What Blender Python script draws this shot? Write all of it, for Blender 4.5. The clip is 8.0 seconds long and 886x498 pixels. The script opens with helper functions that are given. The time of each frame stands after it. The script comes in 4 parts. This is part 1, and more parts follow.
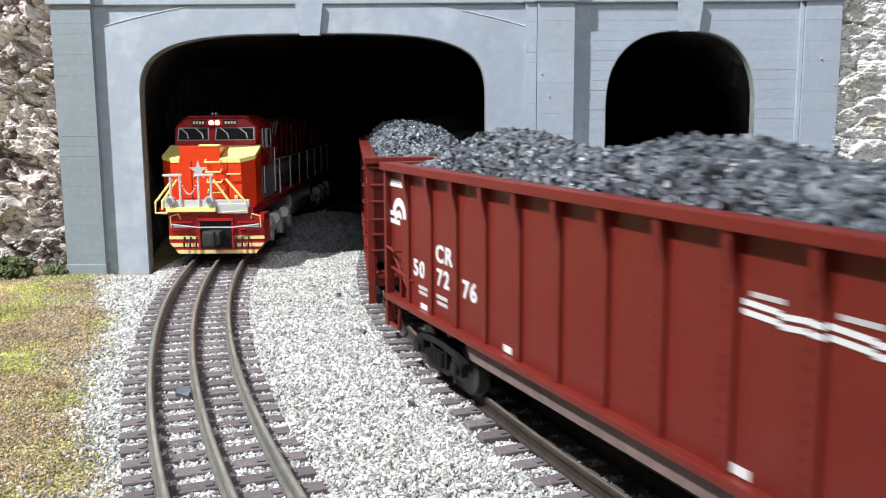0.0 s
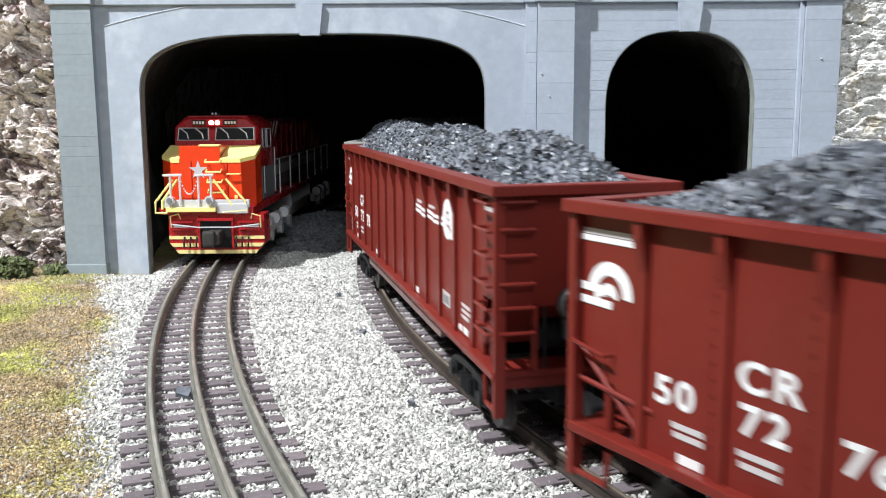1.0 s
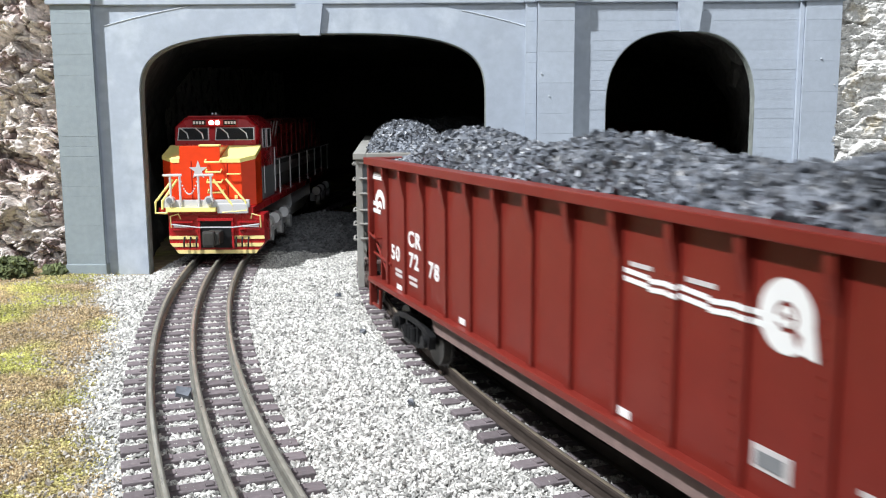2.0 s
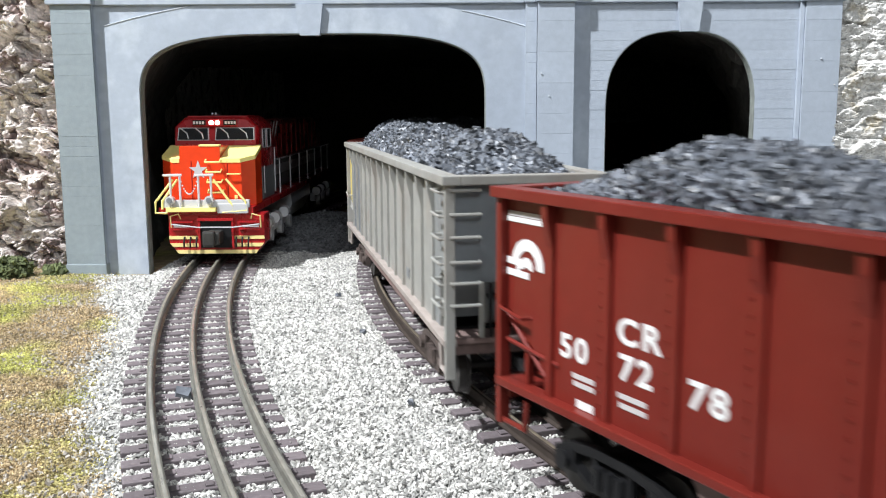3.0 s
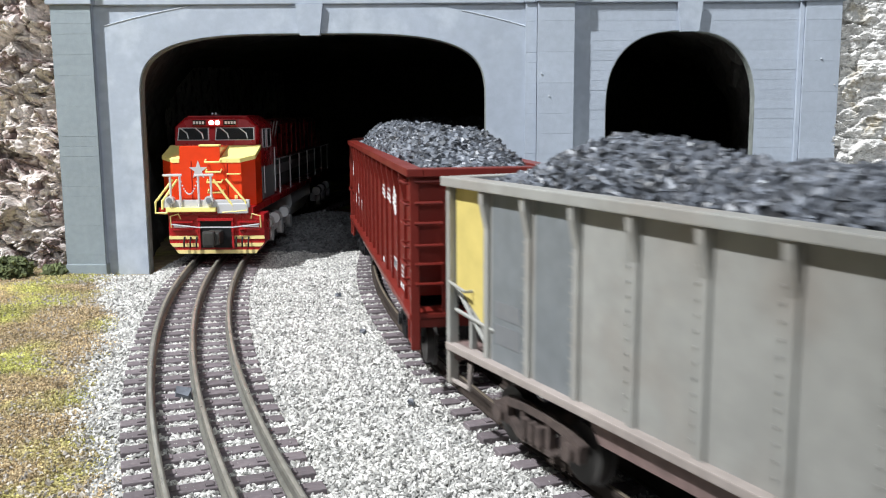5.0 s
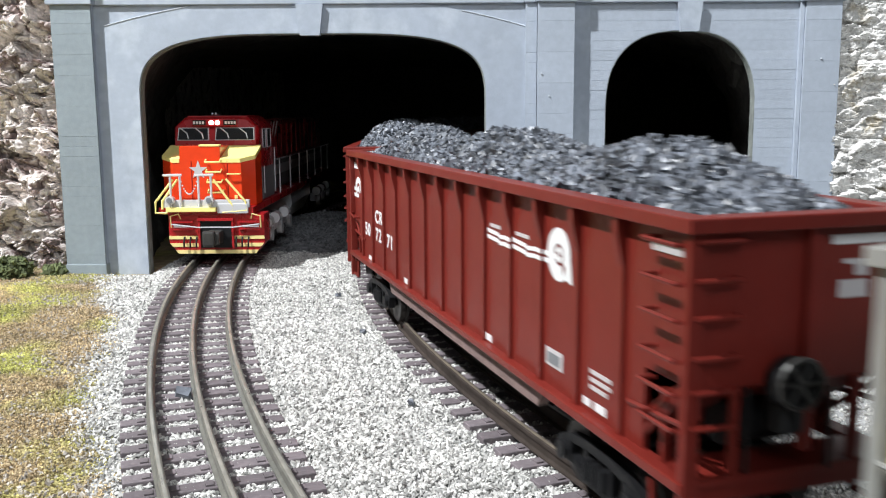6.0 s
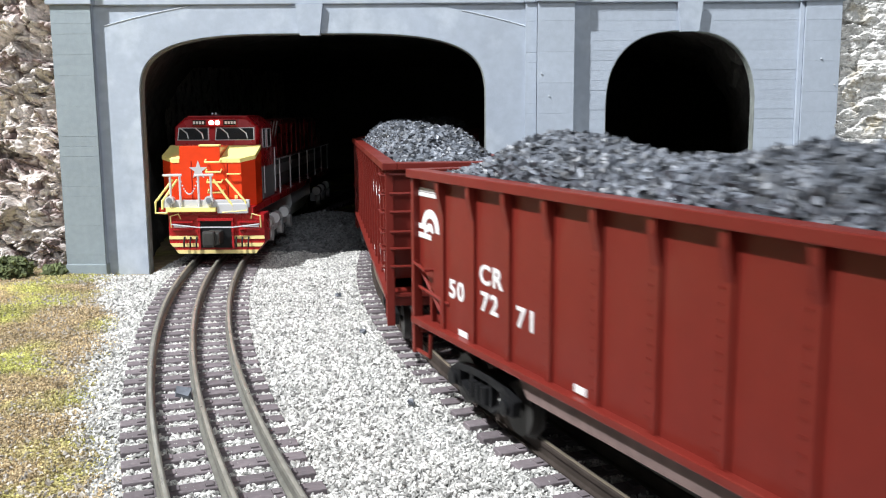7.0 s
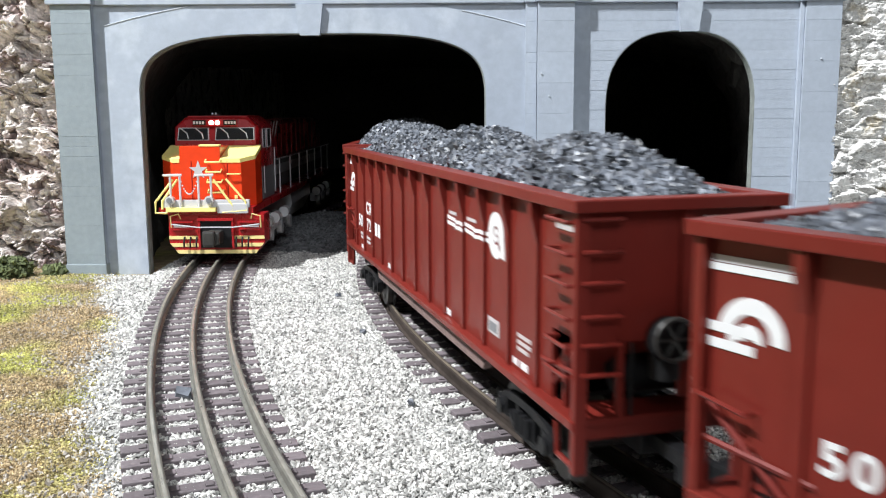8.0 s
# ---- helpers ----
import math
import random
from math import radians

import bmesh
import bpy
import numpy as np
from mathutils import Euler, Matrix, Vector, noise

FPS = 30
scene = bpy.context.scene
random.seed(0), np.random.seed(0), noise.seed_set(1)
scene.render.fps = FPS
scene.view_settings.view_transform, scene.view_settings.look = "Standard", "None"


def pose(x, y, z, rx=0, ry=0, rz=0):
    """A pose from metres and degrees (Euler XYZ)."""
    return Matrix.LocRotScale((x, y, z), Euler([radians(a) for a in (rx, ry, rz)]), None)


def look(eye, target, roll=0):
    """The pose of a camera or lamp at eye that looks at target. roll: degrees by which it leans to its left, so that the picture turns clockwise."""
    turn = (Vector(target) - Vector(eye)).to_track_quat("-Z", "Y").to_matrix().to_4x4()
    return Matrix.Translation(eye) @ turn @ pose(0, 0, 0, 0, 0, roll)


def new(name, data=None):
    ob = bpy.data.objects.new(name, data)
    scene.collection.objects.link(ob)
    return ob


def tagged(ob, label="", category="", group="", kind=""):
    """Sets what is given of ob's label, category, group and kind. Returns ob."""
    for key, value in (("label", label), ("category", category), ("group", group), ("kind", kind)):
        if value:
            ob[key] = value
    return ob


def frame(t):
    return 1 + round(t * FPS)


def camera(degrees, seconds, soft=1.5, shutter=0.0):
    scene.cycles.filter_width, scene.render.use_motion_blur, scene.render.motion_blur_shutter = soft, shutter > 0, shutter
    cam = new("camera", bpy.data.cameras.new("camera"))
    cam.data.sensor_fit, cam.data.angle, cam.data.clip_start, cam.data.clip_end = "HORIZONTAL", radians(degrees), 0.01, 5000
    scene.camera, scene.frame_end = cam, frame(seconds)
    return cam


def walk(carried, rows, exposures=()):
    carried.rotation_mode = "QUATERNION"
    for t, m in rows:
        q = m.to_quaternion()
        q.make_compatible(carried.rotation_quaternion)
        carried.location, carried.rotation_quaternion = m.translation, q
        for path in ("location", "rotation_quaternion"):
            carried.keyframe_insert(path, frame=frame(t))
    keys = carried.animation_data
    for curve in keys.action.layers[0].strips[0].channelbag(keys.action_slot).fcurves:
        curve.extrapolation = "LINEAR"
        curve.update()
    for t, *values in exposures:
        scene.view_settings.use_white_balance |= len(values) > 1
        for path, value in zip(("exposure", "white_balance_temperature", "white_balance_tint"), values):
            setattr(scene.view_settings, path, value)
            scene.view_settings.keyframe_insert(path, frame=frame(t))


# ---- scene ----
cam = camera(52.03, 8.0, soft=1.12, shutter=0.5)
EYE = (0.0, 0.0, 0.1011)
TILT = 8.69
AIM = (0.0, math.cos(radians(TILT)), 0.1011 - math.sin(radians(TILT)))
VIEW = look(EYE, AIM, -0.335)
walk(cam, [(0.0, VIEW), (8.0, VIEW)], exposures=[(0.0, -0.08, 6500, 10), (0.5, 0.02, 6500, 10), (3.5, 0.02, 6500, 10), (4.5, -0.15, 6500, 10), (6.0, -0.07, 6500, 10), (6.5, 0.02, 6500, 10), (8.0, 0.03, 6500, 10)])

# ---- world, lamps ----
world = bpy.data.worlds.new("room_air")
scene.world = world
world.use_nodes = True
world.node_tree.nodes["Background"].inputs[0].default_value = (0.75, 0.85, 1.0, 1)
world.node_tree.nodes["Background"].inputs[1].default_value = 0.05


def lamp(name, eye, target, size, power, colour):
    data = bpy.data.lights.new(name, "AREA")
    data.shape, data.size, data.energy, data.color = "DISK", size, power, colour
    ob = new(name, data)
    ob.matrix_world = look(eye, target)
    return ob


def spot(name, eye, target, cone, blend, radius, power, colour):
    data = bpy.data.lights.new(name, "SPOT")
    data.spot_size, data.spot_blend, data.shadow_soft_size, data.energy, data.color = radians(cone), blend, radius, power, colour
    ob = new(name, data)
    ob.matrix_world = look(eye, target)
    return ob


KEY = spot("ceiling_spot", (-1.03, -0.13, 1.58), (0.0, 0.66, 0.05), 44, 0.88, 0.045, 325, (0.93, 0.965, 1.0))
# unseen soft fill, added to brighten the tunnel mouth and car ends
FILL = lamp("fill_light", (0.35, -1.75, 1.66), (0.35, -1.75, 0.0), 1.7, 42, (0.85, 0.925, 1.0))

# ---- plan ----
RAIL_GAUGE = 0.0337
LEFT_CENTRE, LEFT_R = (1.30194, 0.78255), 1.46643
RIGHT_CENTRE, RIGHT_R = (1.18398, 0.6986), 1.21882
BED_CENTRE = (1.18398, 0.7131)
CAR_L, CAR_W, CAR_PITCH, BOGIE = 0.3355, 0.0578, 0.3650, 0.1199
GROUND = -0.0084
TIE_TOP = -0.0052
PORTAL_Y = 0.6105


# ---- materials ----
def shader(name, base, rough=0.6, metal=0.0, spread=0.12, scale=200.0, bump=0.0, bump_scale=600.0, island=0.0, second=None, mix=(0.5, 0.65), mix_scale=60.0, emit=0.0, spec=0.5, objrand=0.0):
    """A surface: a base colour that varies by noise at two scales, with an optional second colour in patches."""
    m = bpy.data.materials.new(name)
    m.use_nodes = True
    nt = m.node_tree
    b = nt.nodes["Principled BSDF"]
    b.inputs["Roughness"].default_value = rough
    b.inputs["Metallic"].default_value = metal
    b.inputs["Specular IOR Level"].default_value = spec
    tc = nt.nodes.new("ShaderNodeTexCoord")

    def noise_node(sc, detail=4.0):
        n = nt.nodes.new("ShaderNodeTexNoise")
        n.inputs["Scale"].default_value = sc
        n.inputs["Detail"].default_value = detail
        nt.links.new(tc.outputs["Object"], n.inputs["Vector"])
        return n

    def ramp(src, lo, hi, a, c):
        r = nt.nodes.new("ShaderNodeMapRange")
        r.inputs["From Min"].default_value, r.inputs["From Max"].default_value = lo, hi
        r.inputs["To Min"].default_value, r.inputs["To Max"].default_value = a, c
        nt.links.new(src, r.inputs["Value"])
        return r.outputs["Result"]

    def mul(col, fac):
        v = nt.nodes.new("ShaderNodeMix")
        v.data_type, v.blend_type = "RGBA", "MULTIPLY"
        v.inputs[0].default_value = 1.0
        nt.links.new(col, v.inputs[6])
        nt.links.new(fac, v.inputs[7])
        return v.outputs[2]

    rgb = nt.nodes.new("ShaderNodeRGB")
    rgb.outputs[0].default_value = (*base, 1)
    col = rgb.outputs[0]
    if second:
        r2 = nt.nodes.new("ShaderNodeRGB")
        r2.outputs[0].default_value = (*second, 1)
        mx = nt.nodes.new("ShaderNodeMix")
        mx.data_type = "RGBA"
        nt.links.new(ramp(noise_node(mix_scale, 6.0).outputs["Fac"], mix[0], mix[1], 0, 1), mx.inputs[0])
        nt.links.new(col, mx.inputs[6])
        nt.links.new(r2.outputs[0], mx.inputs[7])
        col = mx.outputs[2]
    if spread:
        col = mul(col, ramp(noise_node(scale).outputs["Fac"], 0.3, 0.7, 1 - spread, 1 + spread))
        col = mul(col, ramp(noise_node(scale / 9).outputs["Fac"], 0.3, 0.7, 1 - spread, 1 + spread))
        nt.links.new(ramp(noise_node(scale / 3).outputs["Fac"], 0.3, 0.7, rough * 0.85, min(1, rough * 1.15)), b.inputs["Roughness"])
    if island:
        g = nt.nodes.new("ShaderNodeNewGeometry")
        col = mul(col, ramp(g.outputs["Random Per Island"], 0, 1, 1 - island, 1 + island))
    if objrand:
        g = nt.nodes.new("ShaderNodeObjectInfo")
        col = mul(col, ramp(g.outputs["Random"], 0, 1, 1 - objrand, 1 + objrand))
    nt.links.new(col, b.inputs["Base Color"])
    if bump:
        bp = nt.nodes.new("ShaderNodeBump")
        bp.inputs["Strength"].default_value = bump
        bp.inputs["Distance"].default_value = 0.001
        nt.links.new(noise_node(bump_scale, 6.0).outputs["Fac"], bp.inputs["Height"])
        nt.links.new(bp.outputs["Normal"], b.inputs["Normal"])
    if emit:
        nt.links.new(rgb.outputs[0], b.inputs["Emission Color"])
        b.inputs["Emission Strength"].default_value = emit
    return m


M_PORTAL = shader("portal_grey_paint", (0.365, 0.408, 0.475), 0.75, spread=0.06, scale=160, bump=0.10, bump_scale=900, second=(0.42, 0.465, 0.525), mix_scale=40)
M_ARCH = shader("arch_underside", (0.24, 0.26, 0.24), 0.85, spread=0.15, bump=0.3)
M_STONE_EDGE = shader("portal_course_paint", (0.375, 0.418, 0.482), 0.75, spread=0.05, scale=260, bump=0.12, bump_scale=900, objrand=0.03)
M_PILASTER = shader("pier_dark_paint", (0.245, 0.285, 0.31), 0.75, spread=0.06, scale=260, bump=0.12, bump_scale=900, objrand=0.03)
# pale paint for nail heads and for the highlight painted along the arch
M_EDGE = shader("highlight_and_nail_paint", (0.52, 0.56, 0.61), 0.7, spread=0.1, scale=300)
M_TRUCKDUST = shader("dusty_truck", (0.075, 0.055, 0.048), 0.8, spread=0.3, scale=300)
M_DUST = shader("dusty_sill_paint", (0.33, 0.285, 0.26), 0.75, spread=0.12, scale=200)
M_ROCK_L = shader("plaster_rock", (0.65, 0.595, 0.56), 0.95, spread=0.25, scale=260, bump=0.5, bump_scale=700, second=(0.30, 0.235, 0.22), mix=(0.52, 0.62), mix_scale=70, spec=0.1)
M_ROCK_R = shader("layered_rock", (0.70, 0.685, 0.66), 0.95, spread=0.16, scale=240, bump=0.5, bump_scale=700, second=(0.44, 0.38, 0.27), mix=(0.58, 0.70), mix_scale=70, spec=0.1)
M_TUNNEL = shader("tunnel_lining", (0.13, 0.125, 0.115), 0.95, spread=0.3, scale=120, bump=0.6, bump_scale=300)
M_SOIL = shader("glued_soil", (0.41, 0.315, 0.185), 0.95, spread=0.3, scale=140, bump=0.8, bump_scale=1100, second=(0.46, 0.45, 0.14), mix=(0.47, 0.62), mix_scale=22)
M_BALLAST = shader("crushed_ballast", (0.535, 0.522, 0.495), 0.85, spread=0.14, scale=900, island=0.52)
M_DARKBALLAST = shader("dark_ballast", (0.15, 0.15, 0.155), 0.85, spread=0.1, scale=900, island=0.45)
M_TURF = shader("foam_turf", (0.41, 0.315, 0.185), 0.95, spread=0.3, scale=140, island=0.55, second=(0.46, 0.45, 0.14), mix=(0.47, 0.62), mix_scale=22)
M_BUSH = shader("dark_foam_foliage", (0.10, 0.12, 0.05), 0.95, spread=0.2, scale=300, island=0.4)
M_TIE = shader("tie_plastic", (0.155, 0.130, 0.138), 0.7, spread=0.15, scale=400, bump=0.3, bump_scale=900, objrand=0.2)
M_RAIL = shader("rail_steel", (0.25, 0.245, 0.215), 0.42, 0.6, spread=0.18, scale=150)
M_RAIL_TOP = shader("rail_worn_tops", (0.50, 0.48, 0.42), 0.30, 0.6, spread=0.2, scale=120, second=(0.38, 0.22, 0.10), mix=(0.60, 0.70), mix_scale=16)
M_RAIL_RTOP = shader("rail_dull_tops", (0.30, 0.25, 0.19), 0.38, 0.5, spread=0.2, scale=120)
M_RAIL_R = shader("rail_brown", (0.050, 0.039, 0.033), 0.75, 0.0, spread=0.2, scale=150, spec=0.15)
M_RED = shader("oxide_red_paint", (0.168, 0.0190, 0.0135), 0.40, spec=0.32, spread=0.06, scale=120, bump=0.04, bump_scale=700, second=(0.160, 0.0225, 0.0160), mix_scale=30)
M_GREY = shader("weathered_grey_paint", (0.315, 0.312, 0.292), 0.6, spread=0.08, scale=150, bump=0.05, second=(0.27, 0.24, 0.21), mix=(0.48, 0.75), mix_scale=28)
M_GREYDK = shader("dark_grey_panel", (0.175, 0.19, 0.20), 0.55, spread=0.1, scale=150)
M_GREYMID = shader("mid_grey_panel", (0.24, 0.25, 0.25), 0.55, spread=0.1, scale=150)
M_YELLOWP = shader("faded_yellow_panel", (0.62, 0.50, 0.16), 0.55, spread=0.08, scale=150)
M_STRIPE = shader("worn_stripe_paint", (0.44, 0.38, 0.22), 0.6, spread=0.2, scale=300)
M_GRIME = shader("dusty_underframe", (0.17, 0.115, 0.105), 0.8, spread=0.2, scale=250)
M_BLACK = shader("truck_black", (0.010, 0.010, 0.011), 0.55, spread=0.15, scale=300, spec=0.25)
M_STEELDK = shader("dark_coupler_steel", (0.05, 0.048, 0.045), 0.45, 0.3, spread=0.2, scale=300)
M_WHEEL = shader("wheel_metal", (0.045, 0.042, 0.04), 0.45, 0.4, spread=0.1)
M_WHITE = shader("white_lettering", (0.80, 0.80, 0.80), 0.5, spread=0.02)
M_DULLWHITE = shader("small_lettering", (0.55, 0.52, 0.52), 0.5, spread=0.02)
M_COAL = shader("coal_chunks", (0.112, 0.122, 0.142), 0.46, spread=0.2, scale=400, island=0.8, spec=0.7)
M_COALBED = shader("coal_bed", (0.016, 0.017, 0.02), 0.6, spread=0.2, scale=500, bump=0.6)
M_LORANGE = shader("loco_orange_red", (0.74, 0.052, 0.012), 0.22, spread=0.04)
M_LRED = shader("loco_deep_red", (0.36, 0.012, 0.016), 0.28, spread=0.04)
M_LYELLOW = shader("loco_yellow", (0.94, 0.82, 0.29), 0.35, spread=0.03)
M_LCREAM = shader("loco_cream_stripe", (0.80, 0.66, 0.28), 0.35, spread=0.03)
M_LSILVER = shader("loco_silver", (0.62, 0.62, 0.64), 0.32, 0.2, spread=0.04)
M_LGREY = shader("loco_grey_side", (0.22, 0.23, 0.245), 0.4, 0.2, spread=0.06)
M_CHROME = shader("bright_steel", (0.80, 0.80, 0.81), 0.22, 0.35, spread=0.02)
M_GLASS = shader("dark_window", (0.015, 0.017, 0.02), 0.08, spread=0.0, spec=0.9)
M_HEADLIGHT = shader("lit_headlight", (1.0, 0.96, 0.85), 0.3, spread=0.0, emit=4.0)
M_WALLROOM = shader("room_wall_paint", (0.62, 0.62, 0.60), 0.9, spread=0.03, scale=8)
M_CEIL = shader("room_ceiling_paint", (0.75, 0.75, 0.75), 0.9, spread=0.03, scale=8)
M_BED = shader("grit_bed", (0.40, 0.40, 0.395), 0.9, spread=0.3, scale=900, bump=0.8, bump_scale=1200)
M_LEG = shader("pine_leg", (0.42, 0.30, 0.18), 0.7, spread=0.15, scale=20)
M_STRAY = shader("stray_stone", (0.40, 0.36, 0.31), 0.9, spread=0.1, scale=400, island=0.45)
M_FLOOR = shader("room_floor_carpet", (0.16, 0.16, 0.17), 0.95, spread=0.1, scale=60)


# ---- building helpers ----
def part(name, bm, material, parent=None, label="", smooth=False):
    me = bpy.data.meshes.new(name)
    bmesh.ops.recalc_face_normals(bm, faces=bm.faces)
    bm.to_mesh(me)
    bm.free()
    if smooth:
        me.shade_smooth()
        me.set_sharp_from_angle(angle=radians(40))
    return mesh_part(name, me, material, parent, label)


def mesh_part(name, me, material, parent=None, label=""):
    if not me.materials:
        me.materials.append(material)
    ob = new(name, me)
    if parent:
        ob.parent = parent
    if label:
        ob["label"] = label
    return ob


def thing(name, label, category, group="", kind="", m=None):
    ob = new(name)
    ob.empty_display_size = 0.01
    if m:
        ob.matrix_world = m
    return tagged(ob, label, category, group, kind)


def box(bm, x0, x1, y0, y1, z0, z1, bevel=0.0):
    v = [bm.verts.new(p) for p in ((x0, y0, z0), (x1, y0, z0), (x1, y1, z0), (x0, y1, z0), (x0, y0, z1), (x1, y0, z1), (x1, y1, z1), (x0, y1, z1))]
    fs = [bm.faces.new([v[i] for i in q]) for q in ((3, 2, 1, 0), (4, 5, 6, 7), (0, 1, 5, 4), (1, 2, 6, 5), (2, 3, 7, 6), (3, 0, 4, 7))]
    if bevel:
        bmesh.ops.bevel(bm, geom=list({e for f in fs for e in f.edges}), offset=bevel, segments=2, affect="EDGES", profile=0.6)
    return bm


def boxes(*specs, bevel=0.0):
    bm = bmesh.new()
    for s in specs:
        box(bm, *s, bevel=bevel)
    return bm


def prism(bm, pts, to3, a, b):
    """A polygon pts, pushed from depth a to depth b; to3(u, v, depth) gives the place."""
    lo = [bm.verts.new(to3(u, v, a)) for u, v in pts]
    hi = [bm.verts.new(to3(u, v, b)) for u, v in pts]
    bm.faces.new(lo[::-1])
    bm.faces.new(hi)
    n = len(pts)
    for i in range(n):
        bm.faces.new((lo[i], lo[(i + 1) % n], hi[(i + 1) % n], hi[i]))
    return bm


def rod(bm, pts, r, seg=6):
    """A round bar along a line of points."""
    pts = [Vector(p) for p in pts]
    rings = []
    for i, p in enumerate(pts):
        d = (pts[min(i + 1, len(pts) - 1)] - pts[max(i - 1, 0)]).normalized()
        s = d.orthogonal().normalized() if not rings else (side - side.dot(d) * d).normalized()
        side = s
        u = d.cross(s)
        rings.append([bm.verts.new(p + r * (math.cos(k * 2 * math.pi / seg) * s + math.sin(k * 2 * math.pi / seg) * u)) for k in range(seg)])
    for a, b in zip(rings, rings[1:]):
        for k in range(seg):
            bm.faces.new((a[k], a[(k + 1) % seg], b[(k + 1) % seg], b[k]))
    bm.faces.new(rings[0][::-1])
    bm.faces.new(rings[-1])
    return bm


def rods(*lines, r=0.0004, seg=6):
    bm = bmesh.new()
    for l in lines:
        rod(bm, l, r, seg)
    return bm


def disc(bm, c, axis, r, depth, seg=20):
    c, axis = Vector(c), Vector(axis).normalized()
    return rod(bm, [c - axis * depth / 2, c + axis * depth / 2], r, seg)


def fast_mesh(name, verts, quads):
    me = bpy.data.meshes.new(name)
    n, (q, k) = len(verts), np.shape(quads)
    me.vertices.add(n)
    me.vertices.foreach_set("co", np.ascontiguousarray(verts, dtype=np.float32).ravel())
    me.loops.add(q * k)
    me.loops.foreach_set("vertex_index", np.ascontiguousarray(quads, dtype=np.int32).ravel())
    me.polygons.add(q)
    me.polygons.foreach_set("loop_start", np.arange(0, q * k, k, dtype=np.int32))
    me.update(calc_edges=True)
    me.validate()
    me.shade_flat()
    return me


CUBE = np.array([(-1, -1, -1), (1, -1, -1), (1, 1, -1), (-1, 1, -1), (-1, -1, 1), (1, -1, 1), (1, 1, 1), (-1, 1, 1)], float)
CUBEQ = np.array([(3, 2, 1, 0), (4, 5, 6, 7), (0, 1, 5, 4), (1, 2, 6, 5), (2, 3, 7, 6), (3, 0, 4, 7)])


OCTA = np.array([(1, 0, 0), (-1, 0, 0), (0, 1, 0), (0, -1, 0), (0, 0, 1), (0, 0, -1)], float)
OCTAT = np.array([(0, 2, 4), (2, 1, 4), (1, 3, 4), (3, 0, 4), (2, 0, 5), (1, 2, 5), (3, 1, 5), (0, 3, 5)])


def tumble(v, places, rng):
    """Turns each piece at random and sets it in its place."""
    n = len(places)
    q = rng.normal(size=(n, 4)) * np.array([1, 0.5, 0.5, 1.0])
    q /= np.linalg.norm(q, axis=1)[:, None]
    w, x, y, z = q.T
    rot = np.array([[1 - 2 * (y * y + z * z), 2 * (x * y - z * w), 2 * (x * z + y * w)], [2 * (x * y + z * w), 1 - 2 * (x * x + z * z), 2 * (y * z - x * w)], [2 * (x * z - y * w), 2 * (y * z + x * w), 1 - 2 * (x * x + y * y)]]).transpose(2, 0, 1)
    return np.einsum("nij,nkj->nki", rot, v) + np.asarray(places)[:, None, :]


def chips(name, places, size, rng, flat=0.7, spread=0.4):
    """Sharp crushed chips of eight faces, one at each place."""
    n = len(places)
    v = np.repeat(OCTA[None], n, 0) * 0.62 + rng.uniform(-0.2, 0.2, (n, 6, 3))
    v *= (np.array([1.35, 0.85, flat]) * size * rng.uniform(1 - spread, 1 + spread, (n, 1)))[:, None, :]
    tris = (np.arange(n)[:, None, None] * 6 + OCTAT[None]).reshape(-1, 3)
    return fast_mesh(name, tumble(v, places, rng).reshape(-1, 3), tris)


def chunks(name, places, size, rng, flat=0.75, spread=0.35, normals=None):
    """Angular broken pieces, one at each place, of about that size across."""
    n = len(places)
    v = np.repeat(CUBE[None], n, 0) * 0.5
    v += rng.uniform(-0.22, 0.22, v.shape)
    v[:, 4:, :2] *= rng.uniform(0.45, 0.9, (n, 1, 1))
    v *= (np.array([1.4, 0.85, flat]) * size * rng.uniform(1 - spread, 1 + spread, (n, 1)))[:, None, :] * rng.uniform(0.8, 1.2, (n, 1, 3))
    v = tumble(v, places, rng)
    quads = (np.arange(n)[:, None, None] * 8 + CUBEQ[None]).reshape(-1, 4)
    return fast_mesh(name, v.reshape(-1, 3), quads)


def arc(centre, r, a):
    """A point of a track's circle; the angle grows along the way towards the viewer."""
    return centre[0] - r * math.cos(a), centre[1] - r * math.sin(a)


# ---- the room that closes the place ----
def room():
    for name, b, mat in (("wall_north", (-3, 3, 3.0, 3.1, -1, 1.7), M_WALLROOM), ("wall_south", (-3, 3, -3.1, -3.0, -1, 1.7), M_WALLROOM), ("wall_west", (-3.1, -3, -3.1, 3.1, -1, 1.7), M_WALLROOM), ("wall_east", (3, 3.1, -3.1, 3.1, -1, 1.7), M_WALLROOM), ("floor", (-3.1, 3.1, -3.1, 3.1, -1.1, -1.0), M_FLOOR), ("ceiling", (-3.1, 3.1, -3.1, 3.1, 1.7, 1.8), M_CEIL)):
        tagged(part(name, boxes(b), mat), "plain painted surface of the room round the layout", "room", kind="structure")


room()


# ---- ground ----
def ground():
    bm = bmesh.new()
    box(bm, -1.3, 1.3, -0.7, 2.2, -0.06, GROUND)
    tagged(part("ground", bm, M_SOIL), "layout board covered with glued soil", "ground", kind="structure")
    for x in (-1.2, 1.2):
        for y in (-0.6, 2.1):
            leg = part("table_leg", boxes((x - 0.04, x + 0.04, y - 0.04, y + 0.04, -1.0, -0.06), bevel=0.004), M_LEG)
            tagged(leg, "plain square wooden leg under the layout board", "table leg", group="layout legs")


def track_radius(x, y, centre):
    return np.hypot(x - centre[0], y - centre[1])


